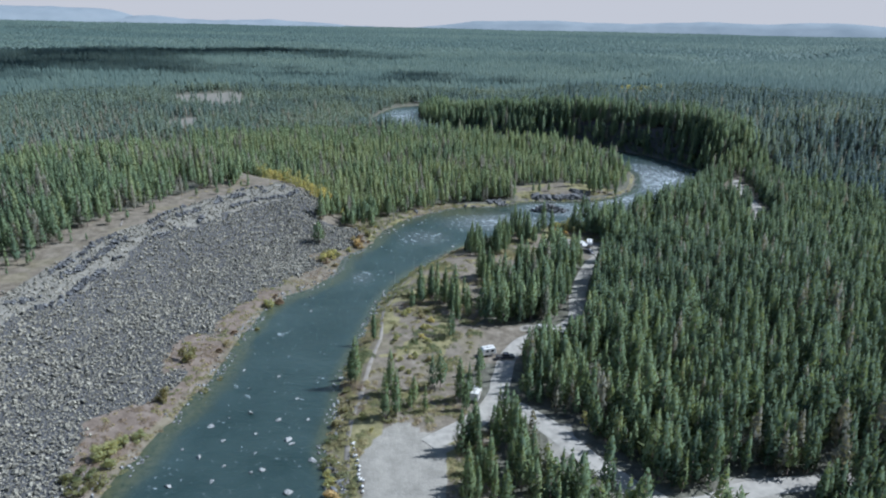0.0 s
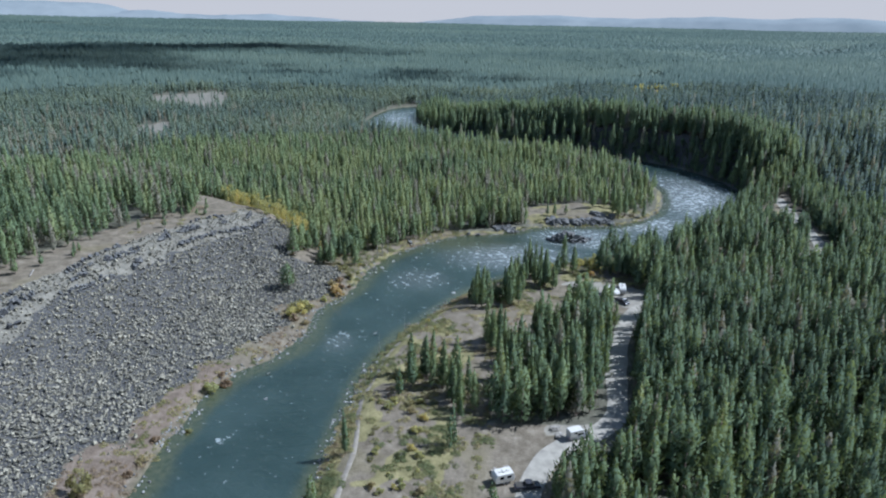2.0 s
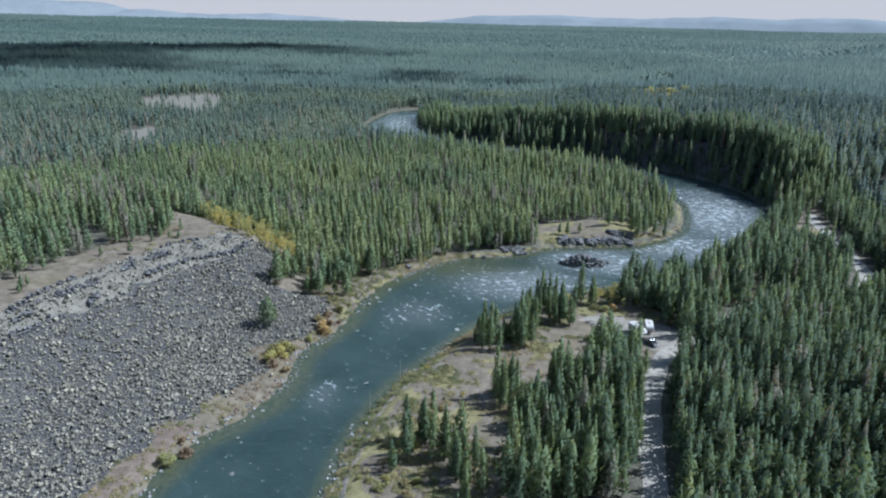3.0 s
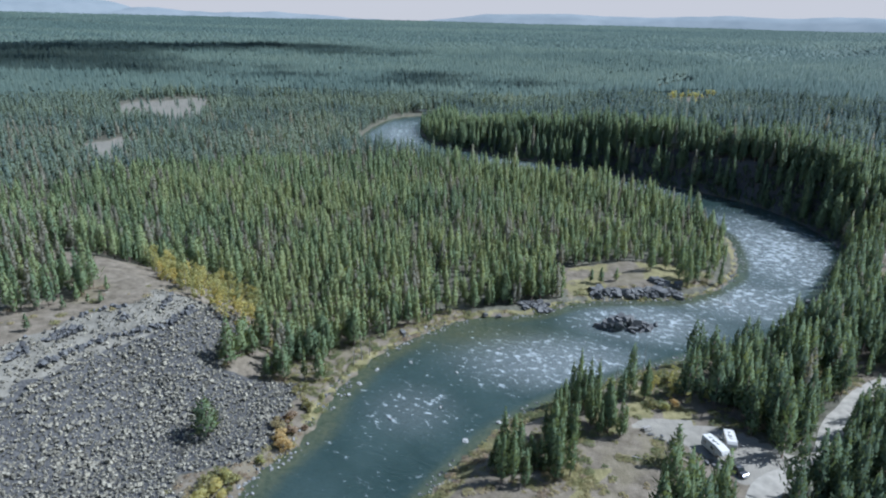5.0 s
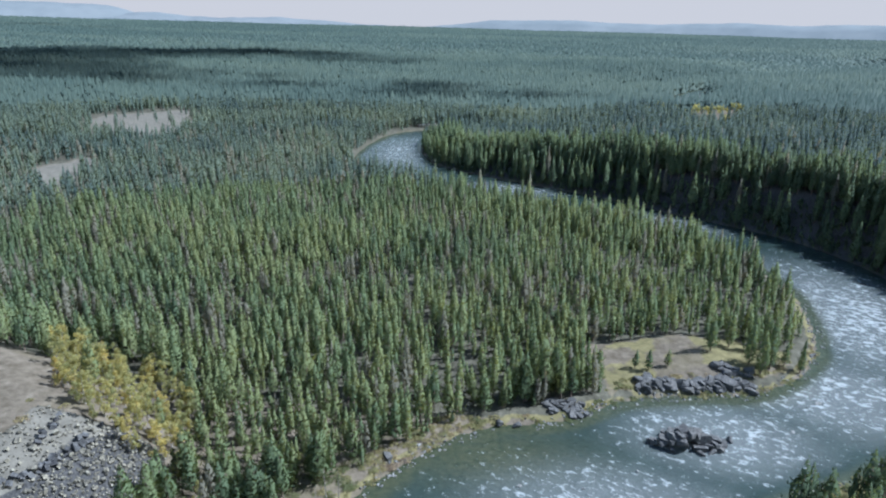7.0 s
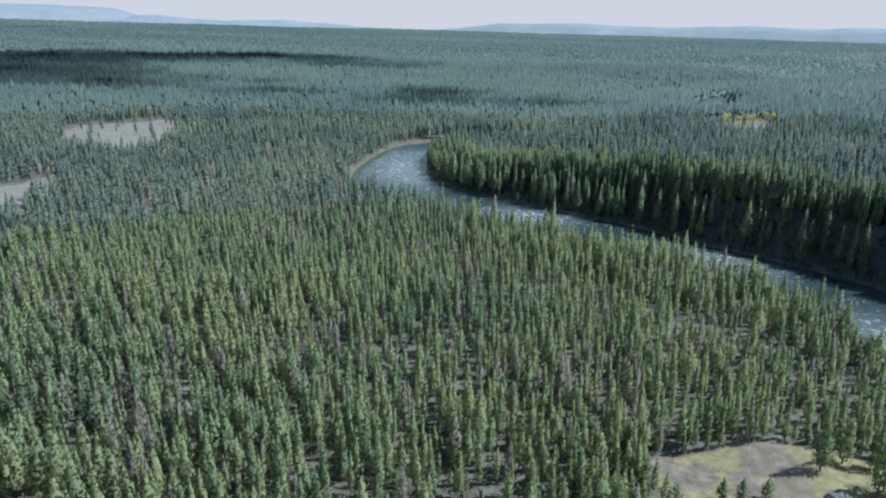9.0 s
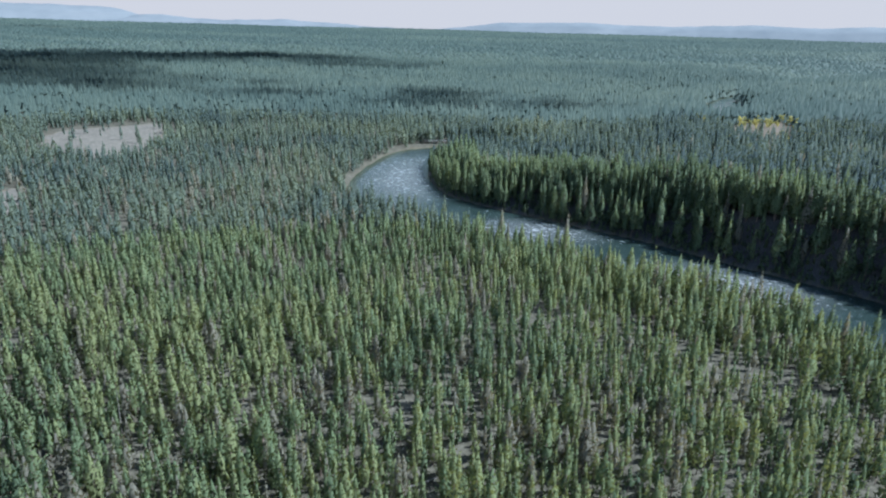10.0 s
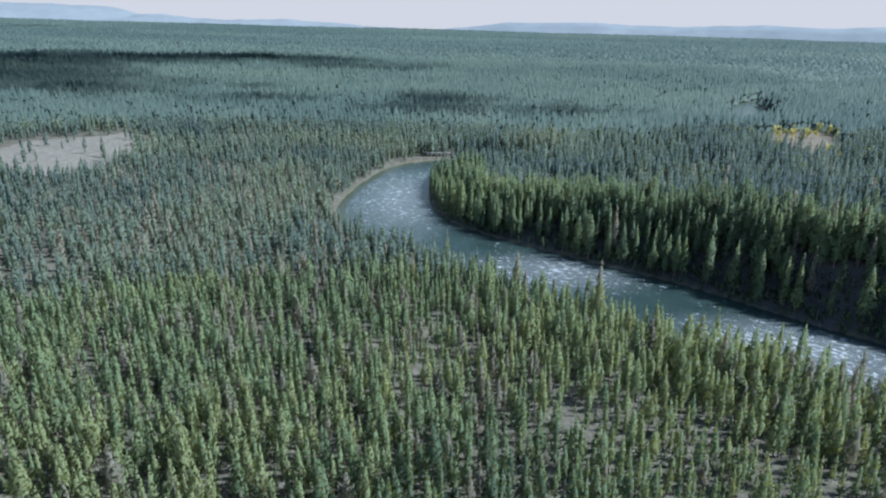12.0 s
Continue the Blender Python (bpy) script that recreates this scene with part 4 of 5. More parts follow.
# ---- autumn aspens and shrubs ----
def leaf_cloud(seed, many, low, high, wide, leaf, clumps=13):
    """Leafy sprays gathered in clumps: small bent quads with gaps between."""
    r = np.random.default_rng(seed)
    cz = r.uniform(low, high, clumps)
    ca = r.uniform(0, 6.28, clumps)
    cr = wide * 0.68 * np.sqrt(r.uniform(0, 1, clumps)) * (1 - 0.6 * ((cz - low) / (high - low)) ** 2)
    v, f = [], []
    for k in range(many):
        c = r.integers(0, clumps)
        p = np.array([cr[c] * math.cos(ca[c]), cr[c] * math.sin(ca[c]), cz[c]])
        n = r.normal(0, 1, 3)
        n /= np.linalg.norm(n)
        p = p + n * wide * 0.33 * r.uniform(0.4, 1.0) * np.array([1, 1, 1.1])
        p[2] = min(max(p[2], low * 0.9), 1.0)
        t = np.cross(n, r.normal(0, 1, 3))
        t /= np.linalg.norm(t)
        b = np.cross(n, t)
        s = leaf * r.uniform(0.6, 1.3)
        q = len(v)
        for du, dv, up in ((-1, -0.6, 0), (0.9, -0.7, 0.1), (1, 0.7, -0.15), (-0.8, 0.8, 0.1)):
            v.append(p + t * du * s + b * dv * s + n * up * s)
        f.append((q, q + 1, q + 2, q + 3))
    return np.array(v), np.array(f)


def leafy_kind(seed, leaves, tone, many, low, high, wide, leaf, stem, stem_top, stems=1):
    v, f = leaf_cloud(seed, many, low, high, wide, leaf)
    crown = mesh_of("crown", v, f, [leaves], points=dict(tone=np.full(len(v), tone)))
    r = np.random.default_rng(seed + 1)
    tv, tf = [], []
    for k in range(stems):
        a, b = trunk_mesh(seed + k, stem_top, stem, 5)
        a = np.array(a)
        lean = r.uniform(-0.5, 0.5, 2) if stems > 1 else (0, 0)
        a[:, 0] += a[:, 2] * lean[0]
        a[:, 1] += a[:, 2] * lean[1]
        tf += [tuple(i + len(tv) for i in q) for q in b]
        tv += [tuple(p) for p in a]
    return mesh_of("stem" if stems > 1 else "trunk", tv, tf, [BIRCH_BARK if stems == 1 else GREY_WOOD], smooth=True), crown


ASPENS = [leafy_kind(700 + 10 * k, GOLD_LEAVES, 0.04 + 0.10 * k, 420, 0.14, 0.95, 0.25, 0.027, 0.013, 0.8) for k in range(6)]
ORANGE_LEAVES = foliage("orange_leaves", [(0.0, (0.30, 0.23, 0.11)), (0.5, (0.42, 0.31, 0.14)), (1.0, (0.48, 0.37, 0.18))], gaps=0.25)
RUST_LEAVES = foliage("rust_leaves", [(0.0, (0.15, 0.12, 0.085)), (0.5, (0.22, 0.165, 0.115)), (1.0, (0.27, 0.205, 0.14))])
SHRUBS = [leafy_kind(800 + 10 * k, (GOLD_LEAVES, SHRUB_LEAVES, GOLD_LEAVES, SHRUB_LEAVES, ORANGE_LEAVES, RUST_LEAVES)[k], 0.10 + 0.13 * k, 260, 0.12, 0.8, 0.66, 0.085, 0.03, 0.7, 4) for k in range(6)]


def leafy(name, kinds, kind, x, y, h, wide, label, group, category):
    m = Matrix.LocRotScale((x, y, float(on_ground(x, y))), Euler((0, 0, rng.uniform(0, 6.28))), (h * wide, h * wide, h))
    ob = thing(name, m, label, category, group)
    for me in kinds[kind]:
        o = new(me.name.split(".")[0], me)
        o.parent = ob
    return ob


# autumn trees round the far glades
FAR_ASPENS = [(v, np.vstack([f[:, :3], f[:, [0, 2, 3]]]), np.ones(2 * len(f), int)) for v, f in (leaf_cloud(760 + k, 40, 0.15, 0.93, 0.36, 0.11) for k in range(3))]
fx, fy = scatter(190, 330, 800, 1010, 7.5)
edge = np.array([min(np.hypot(GLADE_C[:, 0] - a, GLADE_C[:, 1] - b)) for a, b in zip(fx, fy)])
keep = (edge < 26) & (rng.uniform(0, 1, len(fx)) < 0.22)
fx, fy = fx[keep], fy[keep]
far_grove = plant("aspen_stand", FAR_ASPENS, fx, fy, on_ground(fx, fy), rng.uniform(7, 12, len(fx)), np.ones(len(fx)), rng.uniform(0.0, 0.5, len(fx)), [BIRCH_BARK, GOLD_LEAVES], "distant stand of yellow autumn aspens round a glade")

gx2, gy2 = scatter(-118, -56, 332, 392, 3.6)
pick = inside(gx2, gy2, GROVE)
for px, py in zip(gx2[pick], gy2[pick]):
    k = int(rng.integers(0, 6))
    leafy("aspen_tree", ASPENS, k, px, py, rng.uniform(6, 10), rng.uniform(0.9, 1.25), "small aspen with olive leaves turning yellow" if k < 2 else "small aspen in golden autumn leaf", "aspen grove below the bench", "tree")
for px, py in ((-92, 392), (-97, 398), (-84, 386), (-103, 386), (-60, 337), (-54, 333), (-70, 372), (-114, 390), (62, 318), (66, 316), (70, 314), (64, 312), (56, 318), (60, 315), (62, 322), (58, 321), (60, 325), (64, 324), (36, 146), (38, 143)):
    leafy("aspen_tree", ASPENS, int(rng.integers(0, 5)), px, py, rng.uniform(3.5, 6.5), rng.uniform(1.0, 1.4), "young aspen turning yellow among the pines", "scattered aspens", "tree")
SHRUB_SPOTS = [(-80, 118, 3.2, 1), (-77.5, 122, 3.2, 1), (-81, 123, 3.0, 1), (-84, 121, 2.6, 3), (-77.5, 127, 2.8, 0), (-81.5, 130, 3.4, 0), (-79, 132, 3.4, 0), (-78, 136, 2.4, 0), (-75.7, 139, 2.4, 0), (-65, 222, 3.0, 0), (-62, 226, 2.2, 5), (-64, 230, 1.6, 5),
               (-52, 270, 3.4, 2), (-50, 274, 3.6, 2), (-53, 275, 3.2, 1), (-49.5, 278, 3.0, 2), (-52, 279, 2.4, 1), (-40, 290, 3.2, 4), (-41, 293, 3.0, 4), (-43, 297, 2.4, 3), (-39.5, 296, 2.2, 5)]
SHRUB_SPOTS += [(-26.5, 124, 2.2, 2), (-27.5, 131, 2.4, 1), (-27.5, 127, 2.0, 2), (-25, 119, 2.4, 4), (-28, 140, 2.0, 1), (-28, 147, 2.0, 3), (-27, 153, 1.6, 3), (-27.5, 163, 1.8, 1), (-23, 117, 1.8, 4),
                (-71, 185, 1.4, 5), (-70, 190, 1.8, 3), (-70, 198, 1.6, 5), (-64, 203, 1.5, 3), (-66, 170, 1.4, 1), (-68, 163, 1.6, 1), (60, 311, 2.0, 4), (57, 309, 2.2, 0), (54, 311, 2.0, 1), (63, 320, 3.2, 0), (60, 323, 3.0, 1), (57, 325, 2.6, 0), (52, 326, 2.2, 1), (46, 324, 2.0, 0)]
leafy("small_tree", SHRUBS, 1, -78, 179, 6.5, 0.85, "rounded olive tree at the foot of the rubble slope", "lone trees below the rubble slope", "tree")
leafy("small_tree", SHRUBS, 3, -76.2, 155.5, 4.8, 0.85, "small grey-brown tree among the bank scrub", "lone trees below the rubble slope", "tree")
# scattered shrubs: along the path, on the open bank, and along the opposite shore
for x0, x1, y0, y1, many, kinds, tall in ((-20, -4, 178, 236, 34, (2, 0, 1, 2, 3), 1.5), (-22, -10, 112, 178, 12, (2, 1, 0), 1.6), (-12, 12, 236, 268, 10, (2, 3, 1), 1.3), (-52, -28, 262, 322, 46, (3, 1, 2, 3, 5, 0, 4), 1.9)):
    for k in range(many):
        px, py = rng.uniform(x0, x1), rng.uniform(y0, y1)
        shore = min(float(distance(np.array([px]), np.array([py]), b)[0][0]) for b in (LEFT_BANK, RIGHT_BANK))
        wet = bool(inside(np.array([px]), np.array([py]), RIVER)[0]) or bool(inside(np.array([px]), np.array([py]), SAND_LOT)[0])
        if wet or shore < 1.2 or (x1 < -27 and shore > 10) or float(distance(np.array([px]), np.array([py]), TRAIL)[0][0]) < 1.5:
            continue
        SHRUB_SPOTS.append((px, py, tall * rng.uniform(0.55, 1.25), kinds[k % len(kinds)]))
for px, py, h, k in SHRUB_SPOTS:
    leafy("shrub", SHRUBS, k, px, py, h * 1.1, rng.uniform(1.3, 1.7), ("yellow-green willow shrub at the water's edge", "olive-yellow willow shrub on the bank", "golden willow shrub on the bank", "tan autumn shrub on the bank", "orange autumn shrub on the bank", "rust-brown shrub on the bank")[k], "bank shrubs", "shrub")


def tuft(seed, many=7):
    """A low spreading tuft of leaves."""
    r = np.random.default_rng(seed)
    v, f = [], []
    for k in range(many):
        a = 2 * math.pi * k / many + r.uniform(-0.4, 0.4)
        q, h = r.uniform(0.55, 1.0), r.uniform(0.35, 0.9)
        b = len(v)
        v += [(0.1 * math.cos(a + 2), 0.1 * math.sin(a + 2), h), (q * math.cos(a - 0.5), q * math.sin(a - 0.5), 0.25 * h), (1.1 * q * math.cos(a), 1.1 * q * math.sin(a), 0.5 * h), (q * math.cos(a + 0.5), q * math.sin(a + 0.5), 0.1)]
        f += [(b, b + 1, b + 2), (b, b + 2, b + 3)]
    return np.array(v), np.array(f), np.ones(len(f), int)


TUFTS = [tuft(900 + k) for k in range(6)]
x, y = scatter(-130, 120, 100, 440, 1.3)
c = cover(x, y)
dl, _ = distance(x, y, LEFT_BANK)
dr, _ = distance(x, y, RIGHT_BANK)
west = inside(x, y, WEST)
want = np.where(west, np.where(y < 345, (dl < 18) * (0.22 + 0.4 * (fbm(x, y, 8, 133) > 0.46)) * (1 - c["rubble"]) + 0.03, (dl < 8) * 0.55), (dr < 40) * (0.12 + 0.55 * (fbm(x, y, 9, 131) > 0.5)) + (dr < 5) * 0.4)
want = np.where(inside(x, y, RIVER) | (c["sand"] > 0.5) | (c["dry"] < 0.3), 0, want)
for line in ROADS:
    want = np.where(distance(x, y, line)[0] < 3.2, 0, want)
keep = rng.uniform(0, 1, len(x)) < want
x, y = x[keep], y[keep]
left = inside(x, y, WEST) & (y < 300)
tone = np.clip(0.5 + np.where(left, 2.4, 1.5) * (fbm(x, y, 14, 135) - 0.5) + rng.normal(0, 0.17, len(x)) + np.where(left, 0.42, 0.0), 0, 1)
me_scrub = plant("low_scrub", TUFTS, x, y, on_ground(x, y), np.where(left, rng.uniform(0.25, 0.8, len(x)), rng.uniform(0.3, 1.15, len(x))), rng.uniform(1.0, 2.0, len(x)), tone, [BARK, SHRUB_LEAVES], "low dry sagebrush and autumn scrub on the banks")
me_scrub["category"] = "scrub"
print("tufts", len(x))


# ---- rocks ----
def block(seed):
    """An angular basalt block of half-size 1."""
    r = np.random.default_rng(seed)
    v = np.array([(a, b, c) for a in (-1, 1) for b in (-1, 1) for c in (-1, 1)], float)
    v *= r.uniform(0.55, 1.05, (8, 3))
    v *= np.array([1.0, r.uniform(0.6, 0.95), r.uniform(0.5, 0.85)])
    f = np.array([(0, 1, 3), (0, 3, 2), (4, 6, 7), (4, 7, 5), (0, 4, 5), (0, 5, 1), (2, 3, 7), (2, 7, 6), (0, 2, 6), (0, 6, 4), (1, 5, 7), (1, 7, 3)])
    tip = Euler(r.uniform(-1.3, 1.3, 3)).to_matrix()
    return v @ np.array(tip).T, f, np.zeros(len(f), int)


BLOCKS = [block(1000 + k) for k in range(14)]


def rubble_stuff(name, x, y, z, size, mat, label):
    ob = plant(name, BLOCKS, x, y, z, size, np.ones(len(x)), np.zeros(len(x)), [mat, mat], label)
    ob["category"] = "rocks"
    return ob


x, y = scatter(-165, -40, 66, 345, 0.78)
c = cover(x, y)["rubble"]
dc, _ = distance(x, y, CREST)
s = np.where(inside(x, y, UPLAND), dc, -dc) + 9 * (fbm(x, y, 22, 141) - 0.5)
bare = (s > -21 + 10 * fbm(x, y, 11, 143)) & (y > 175)
row = ((np.abs(s + 1.5) < 0.9) | (np.abs(s + 7) < 1.3) | (np.abs(s + 13.5) < 0.8)) & (fbm(x, y, 13, 149) > 0.47) & (y > 180)
keep = (rng.uniform(0, 1, len(x)) < c * 0.93) & ~(bare & ~row & (rng.uniform(0, 1, len(x)) < 0.5)) & seen_side(x, y, 20)
x, y, s, row = x[keep], y[keep], s[keep], row[keep]
ledge = row & (rng.uniform(0, 1, len(x)) < 0.7)
size = np.where(ledge, rng.uniform(0.4, 0.95, len(x)), 0.17 + 0.4 * rng.uniform(0, 1, len(x)) ** 2.2 + 0.26 * (fbm(x, y, 18, 147) - 0.45))
size = np.clip(size, 0.22, 1.3)
size = np.where(~ledge & (rng.uniform(0, 1, len(x)) < 0.03), rng.uniform(0.45, 0.75, len(x)), size)
lift = size * rng.uniform(0.0, 1.35, len(x))
DARK_BASALT = rock_material("dark_basalt", (0.045, 0.045, 0.047), (0.14, 0.14, 0.14), (0.2, 0.2, 0.195))
for name, which, mat, label in (("rubble", ~ledge, BASALT, "grey basalt rubble covering the steep slope"), ("ledge_rocks", ledge, DARK_BASALT, "dark broken basalt ledges along the slope's crest")):
    rubble_stuff(name, x[which], y[which], (on_ground(x, y) + lift)[which], size[which], mat, label)
print("rubble", len(x))
x, y = scatter(-165, -70, -60, 240, 1.5)
keep = ~seen_side(x, y, 20) & (rng.uniform(0, 1, len(x)) < cover(x, y)["rubble"] * 0.9)
x, y = x[keep], y[keep]
size = 0.3 + 0.5 * rng.uniform(0, 1, len(x)) ** 2
rubble_stuff("rubble", x, y, on_ground(x, y) + 0.4 * size, size, BASALT, "grey basalt rubble further along the slope")


def boulder_mesh(seed, mat, flat=0.7):
    """A faceted boulder of half-size 1."""
    bm = bmesh.new()
    bmesh.ops.create_icosphere(bm, subdivisions=2, radius=1)
    r = np.random.default_rng(seed)
    cuts = [(Vector(r.normal(0, 1, 3)).normalized(), r.uniform(0.3, 0.62)) for _ in range(8)]
    for vert in bm.verts:
        p = vert.co.copy()
        for n, far_out in cuts:
            over = p.dot(n) - far_out
            if over > 0:
                p -= n * over
        vert.co = Vector((p.x * 1.5, p.y * 1.2, p.z * flat * 1.3)) * (1 + 0.06 * noise.noise(p * 3 + Vector((seed, 0, 0))))
    me = bpy.data.meshes.new("boulder")
    bm.to_mesh(me)
    bm.free()
    me.materials.append(mat)
    return me


def slab_mesh(seed, mat):
    """A sharp-edged broken block of half-size 1."""
    bm = bmesh.new()
    r = np.random.default_rng(seed)
    for k in range(15):
        p = r.uniform(-1, 1, 3)
        p[r.integers(0, 3)] = r.choice((-1, 1))
        bm.verts.new((p[0] * 1.25, p[1] * 0.8, p[2] * 0.75))
    hull = bmesh.ops.convex_hull(bm, input=bm.verts[:])
    bmesh.ops.delete(bm, geom=list({g for g in hull["geom_interior"] + hull["geom_unused"] if isinstance(g, bmesh.types.BMVert)}), context="VERTS")
    me = bpy.data.meshes.new("slab")
    bm.to_mesh(me)
    bm.free()
    me.materials.append(mat)
    return me


LEDGE_BASALT = rock_material("ledge_basalt", (0.04, 0.04, 0.041), (0.14, 0.138, 0.134), (0.21, 0.21, 0.2))
DRY_BOULDERS = [slab_mesh(k, LEDGE_BASALT) for k in range(8)]
PALE_ROCK = rock_material("pale_rock", (0.22, 0.215, 0.205), (0.42, 0.41, 0.39), (0.5, 0.49, 0.46))
PALE_BOULDERS = [boulder_mesh(40 + k, PALE_ROCK, 0.7) for k in range(3)]
WET_BOULDERS = [boulder_mesh(20 + k, WET_ROCK, 0.6) for k in range(5)]


def boulder(name, meshes, x, y, z, size, label, group, parent=None):
    ob = new(name, meshes[int(rng.integers(0, len(meshes)))])
    ob.matrix_basis = Matrix.LocRotScale((x, y, z), Euler((rng.uniform(-0.3, 0.3), rng.uniform(-0.3, 0.3), rng.uniform(0, 6.28))), (size, size, size))
    if parent:
        ob.parent = parent
        return ob
    return tagged(ob, label, "boulder", group)


for px, py, size in ((-60.4, 145.8, 0.75), (-52, 152.6, 0.7), (-44, 149.7, 0.65), (-39, 141, 0.95), (-38, 139, 0.6), (-59, 133, 0.85), (-62.3, 122.5, 0.8), (-42.5, 128.7, 0.7), (-34.6, 121, 0.95),
                     (-53, 124.3, 0.6), (-45.2, 128, 0.5), (-60.5, 175.3, 0.5), (-31.6, 132.6, 0.9), (-55.3, 139.8, 0.5), (-22.7, 260.3, 0.7), (-51.6, 232.8, 0.5), (-48.7, 219, 0.6),
                     (4, 296.4, 0.8), (13, 304.6, 0.8), (-15.7, 305.2, 0.5), (-2.5, 311.2, 0.6), (15.4, 345.3, 0.6), (104.2, 385.7, 0.8), (44, 352, 0.6), (30, 345, 0.5), (90, 371, 0.6), (-50, 118, 0.5), (-46, 135, 0.4), (-52, 130, 0.45), (-57, 150, 0.4), (-48, 143, 0.4), (-41, 160, 0.45), (-56, 165, 0.4), (-49, 172, 0.45),
                     (-36, 150, 0.45), (-64, 136, 0.5), (-30, 326, 0.9), (-26, 322, 0.8), (-22, 330, 0.7), (-28, 316, 0.8), (-12, 335, 0.6), (2, 330, 0.5), (46, 340, 0.45)):
    boulder("river_boulder", WET_BOULDERS, px, py, 0.1, size, "pale wet boulder breaking the river's surface", "boulders in the river")
for px, py, size in ((12.3, 370, 1.3), (16.7, 369, 0.9), (-15.9, 352.8, 1.2), (136.5, 390.4, 1.0), (135.7, 382.6, 1.1), (139, 388, 1.3), (141, 393, 1.2), (117.5, 415, 1.0), (71.5, 366, 0.9), (-24, 124.5, 0.8), (-27, 129, 0.9), (-25, 122, 0.7)):
    boulder("shore_boulder", DRY_BOULDERS, px, py, max(0.2, float(on_ground(px, py))) + 0.2 * size, size, "grey boulder at the river's edge", "boulders at the river's edge")

island = thing("rock_islet", pose(60, 364, 0), "dark basalt islet of broken rocks in the rapids", "rock islet")
for k in range(58):
    a, q = rng.uniform(0, 6.28), math.sqrt(rng.uniform(0, 1))
    px, py = 9.2 * q * math.cos(a), 4.0 * q * math.sin(a)
    size = rng.uniform(0.8, 2.1) * (1.1 - 0.5 * q)
    boulder("stone", DRY_BOULDERS, px, py, 0.1 + 3.6 * (1 - q ** 2.2) * (1 - 0.45 * (px > 2)) * rng.uniform(0.75, 1.1), size, "", "", island)
ledges = thing("rock_ledge", pose(0, 0, 0), "dark broken basalt ledge along the point's shore", "rock ledge")
for k in range(105):
    t = rng.uniform(0, 1)
    px, py = 52 + 38 * t + rng.normal(0, 0.8), 389.3 + 2.5 * t + rng.uniform(-1.6, 3.2) + 6 * (t > 0.72) * rng.uniform(0, 1)
    size = rng.uniform(0.6, 1.7)
    boulder("stone", DRY_BOULDERS, px, py, max(0.1, float(on_ground(px, py))) + 0.25 * size, size, "", "", ledges)
for k in range(12):
    t = (k + rng.uniform(-0.3, 0.3)) / 11
    px, py = 55 + 30 * t, 391 + 2.2 * t
    boulder("stone", DRY_BOULDERS, px, py, 0.9 + rng.uniform(0, 0.8), rng.uniform(1.7, 2.6), "", "", ledges)
ledge_b = thing("rock_ledge", pose(0, 0, 0), "flat grey basalt ledge at the forest bank", "rock ledge")
for k in range(34):
    px, py = rng.uniform(25, 37), 376.5 + rng.uniform(-2.0, 3.5)
    size = rng.uniform(0.5, 1.5)
    boulder("stone", DRY_BOULDERS, px, py, max(0.1, float(on_ground(px, py))) + 0.2 * size, size, "", "", ledge_b)
for k in range(16):
    t = k / 15
    px, py = -22.0 + 3.8 * t + rng.normal(0, 0.25), 137 - 17 * t + rng.normal(0, 0.4)
    boulder("kerb_boulder", PALE_BOULDERS, px, py, float(on_ground(px, py)) + 0.15, rng.uniform(0.35, 0.6), "pale boulder set along the edge of the lot", "boulders round the lot")
for k in range(22):
    t = k / 21
    px, py = 50 + 13 * t + rng.normal(0, 0.8), 299 - 15 * t + rng.normal(0, 1.4)
    size = rng.uniform(0.3, 0.65)
    boulder("boulder", DRY_BOULDERS, px, py, float(on_ground(px, py)) + 0.2 * size, size, "dark boulder on the bare ground by the gravel pad", "boulders by the gravel pad")
# cobbles along both waterlines
x, y = scatter(-90, 190, 100, 480, 1.0)
near = np.minimum(distance(x, y, LEFT_BANK)[0], distance(x, y, RIGHT_BANK)[0])
keep = (near < 2.6) & (rng.uniform(0, 1, len(x)) < 0.5 * (fbm(x, y, 8, 151) > 0.42))
x, y = x[keep], y[keep]
size = rng.uniform(0.18, 0.5, len(x))
rubble_stuff("shore_stones", x, y, np.maximum(on_ground(x, y), -0.1) + 0.1 * size, size, WET_ROCK, "grey stones strewn along the waterline")


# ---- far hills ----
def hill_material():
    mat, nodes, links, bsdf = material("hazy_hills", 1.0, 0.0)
    # haze put into the pale blue-grey colour and a faint glow
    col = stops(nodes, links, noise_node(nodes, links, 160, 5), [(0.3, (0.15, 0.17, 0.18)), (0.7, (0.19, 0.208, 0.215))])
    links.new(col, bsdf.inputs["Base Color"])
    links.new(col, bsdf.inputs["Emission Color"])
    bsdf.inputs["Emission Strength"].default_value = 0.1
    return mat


HILLS = hill_material()


def ridge(profile, radius, seed):
    """A range of hills seen from the valley: degrees from straight ahead, height."""
    deg, hgt = np.array(profile, float).T
    a = np.linspace(deg[0], deg[-1], 160)
    h = np.interp(a, deg, hgt)
    h = np.convolve(np.pad(h, 3, "edge"), np.ones(7) / 7, "valid") + (fbm(a * 90, a * 0, 120, seed) - 0.5) * 9
    rows = []
    for dr_, share in ((-260, 0.0), (-120, 0.62), (0, 1.0), (90, 0.5)):
        q = radius + dr_
        zz = 60 + (h - 60) * share
        rows.append(np.stack([q * np.sin(np.radians(a)), 180 + q * np.cos(np.radians(a)), zz], 1))
    v = np.vstack(rows)
    i = np.arange(4 * 160).reshape(4, 160)
    f = np.stack([i[:-1, :-1], i[:-1, 1:], i[1:, 1:], i[1:, :-1]], -1).reshape(-1, 4)
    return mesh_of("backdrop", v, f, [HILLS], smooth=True)


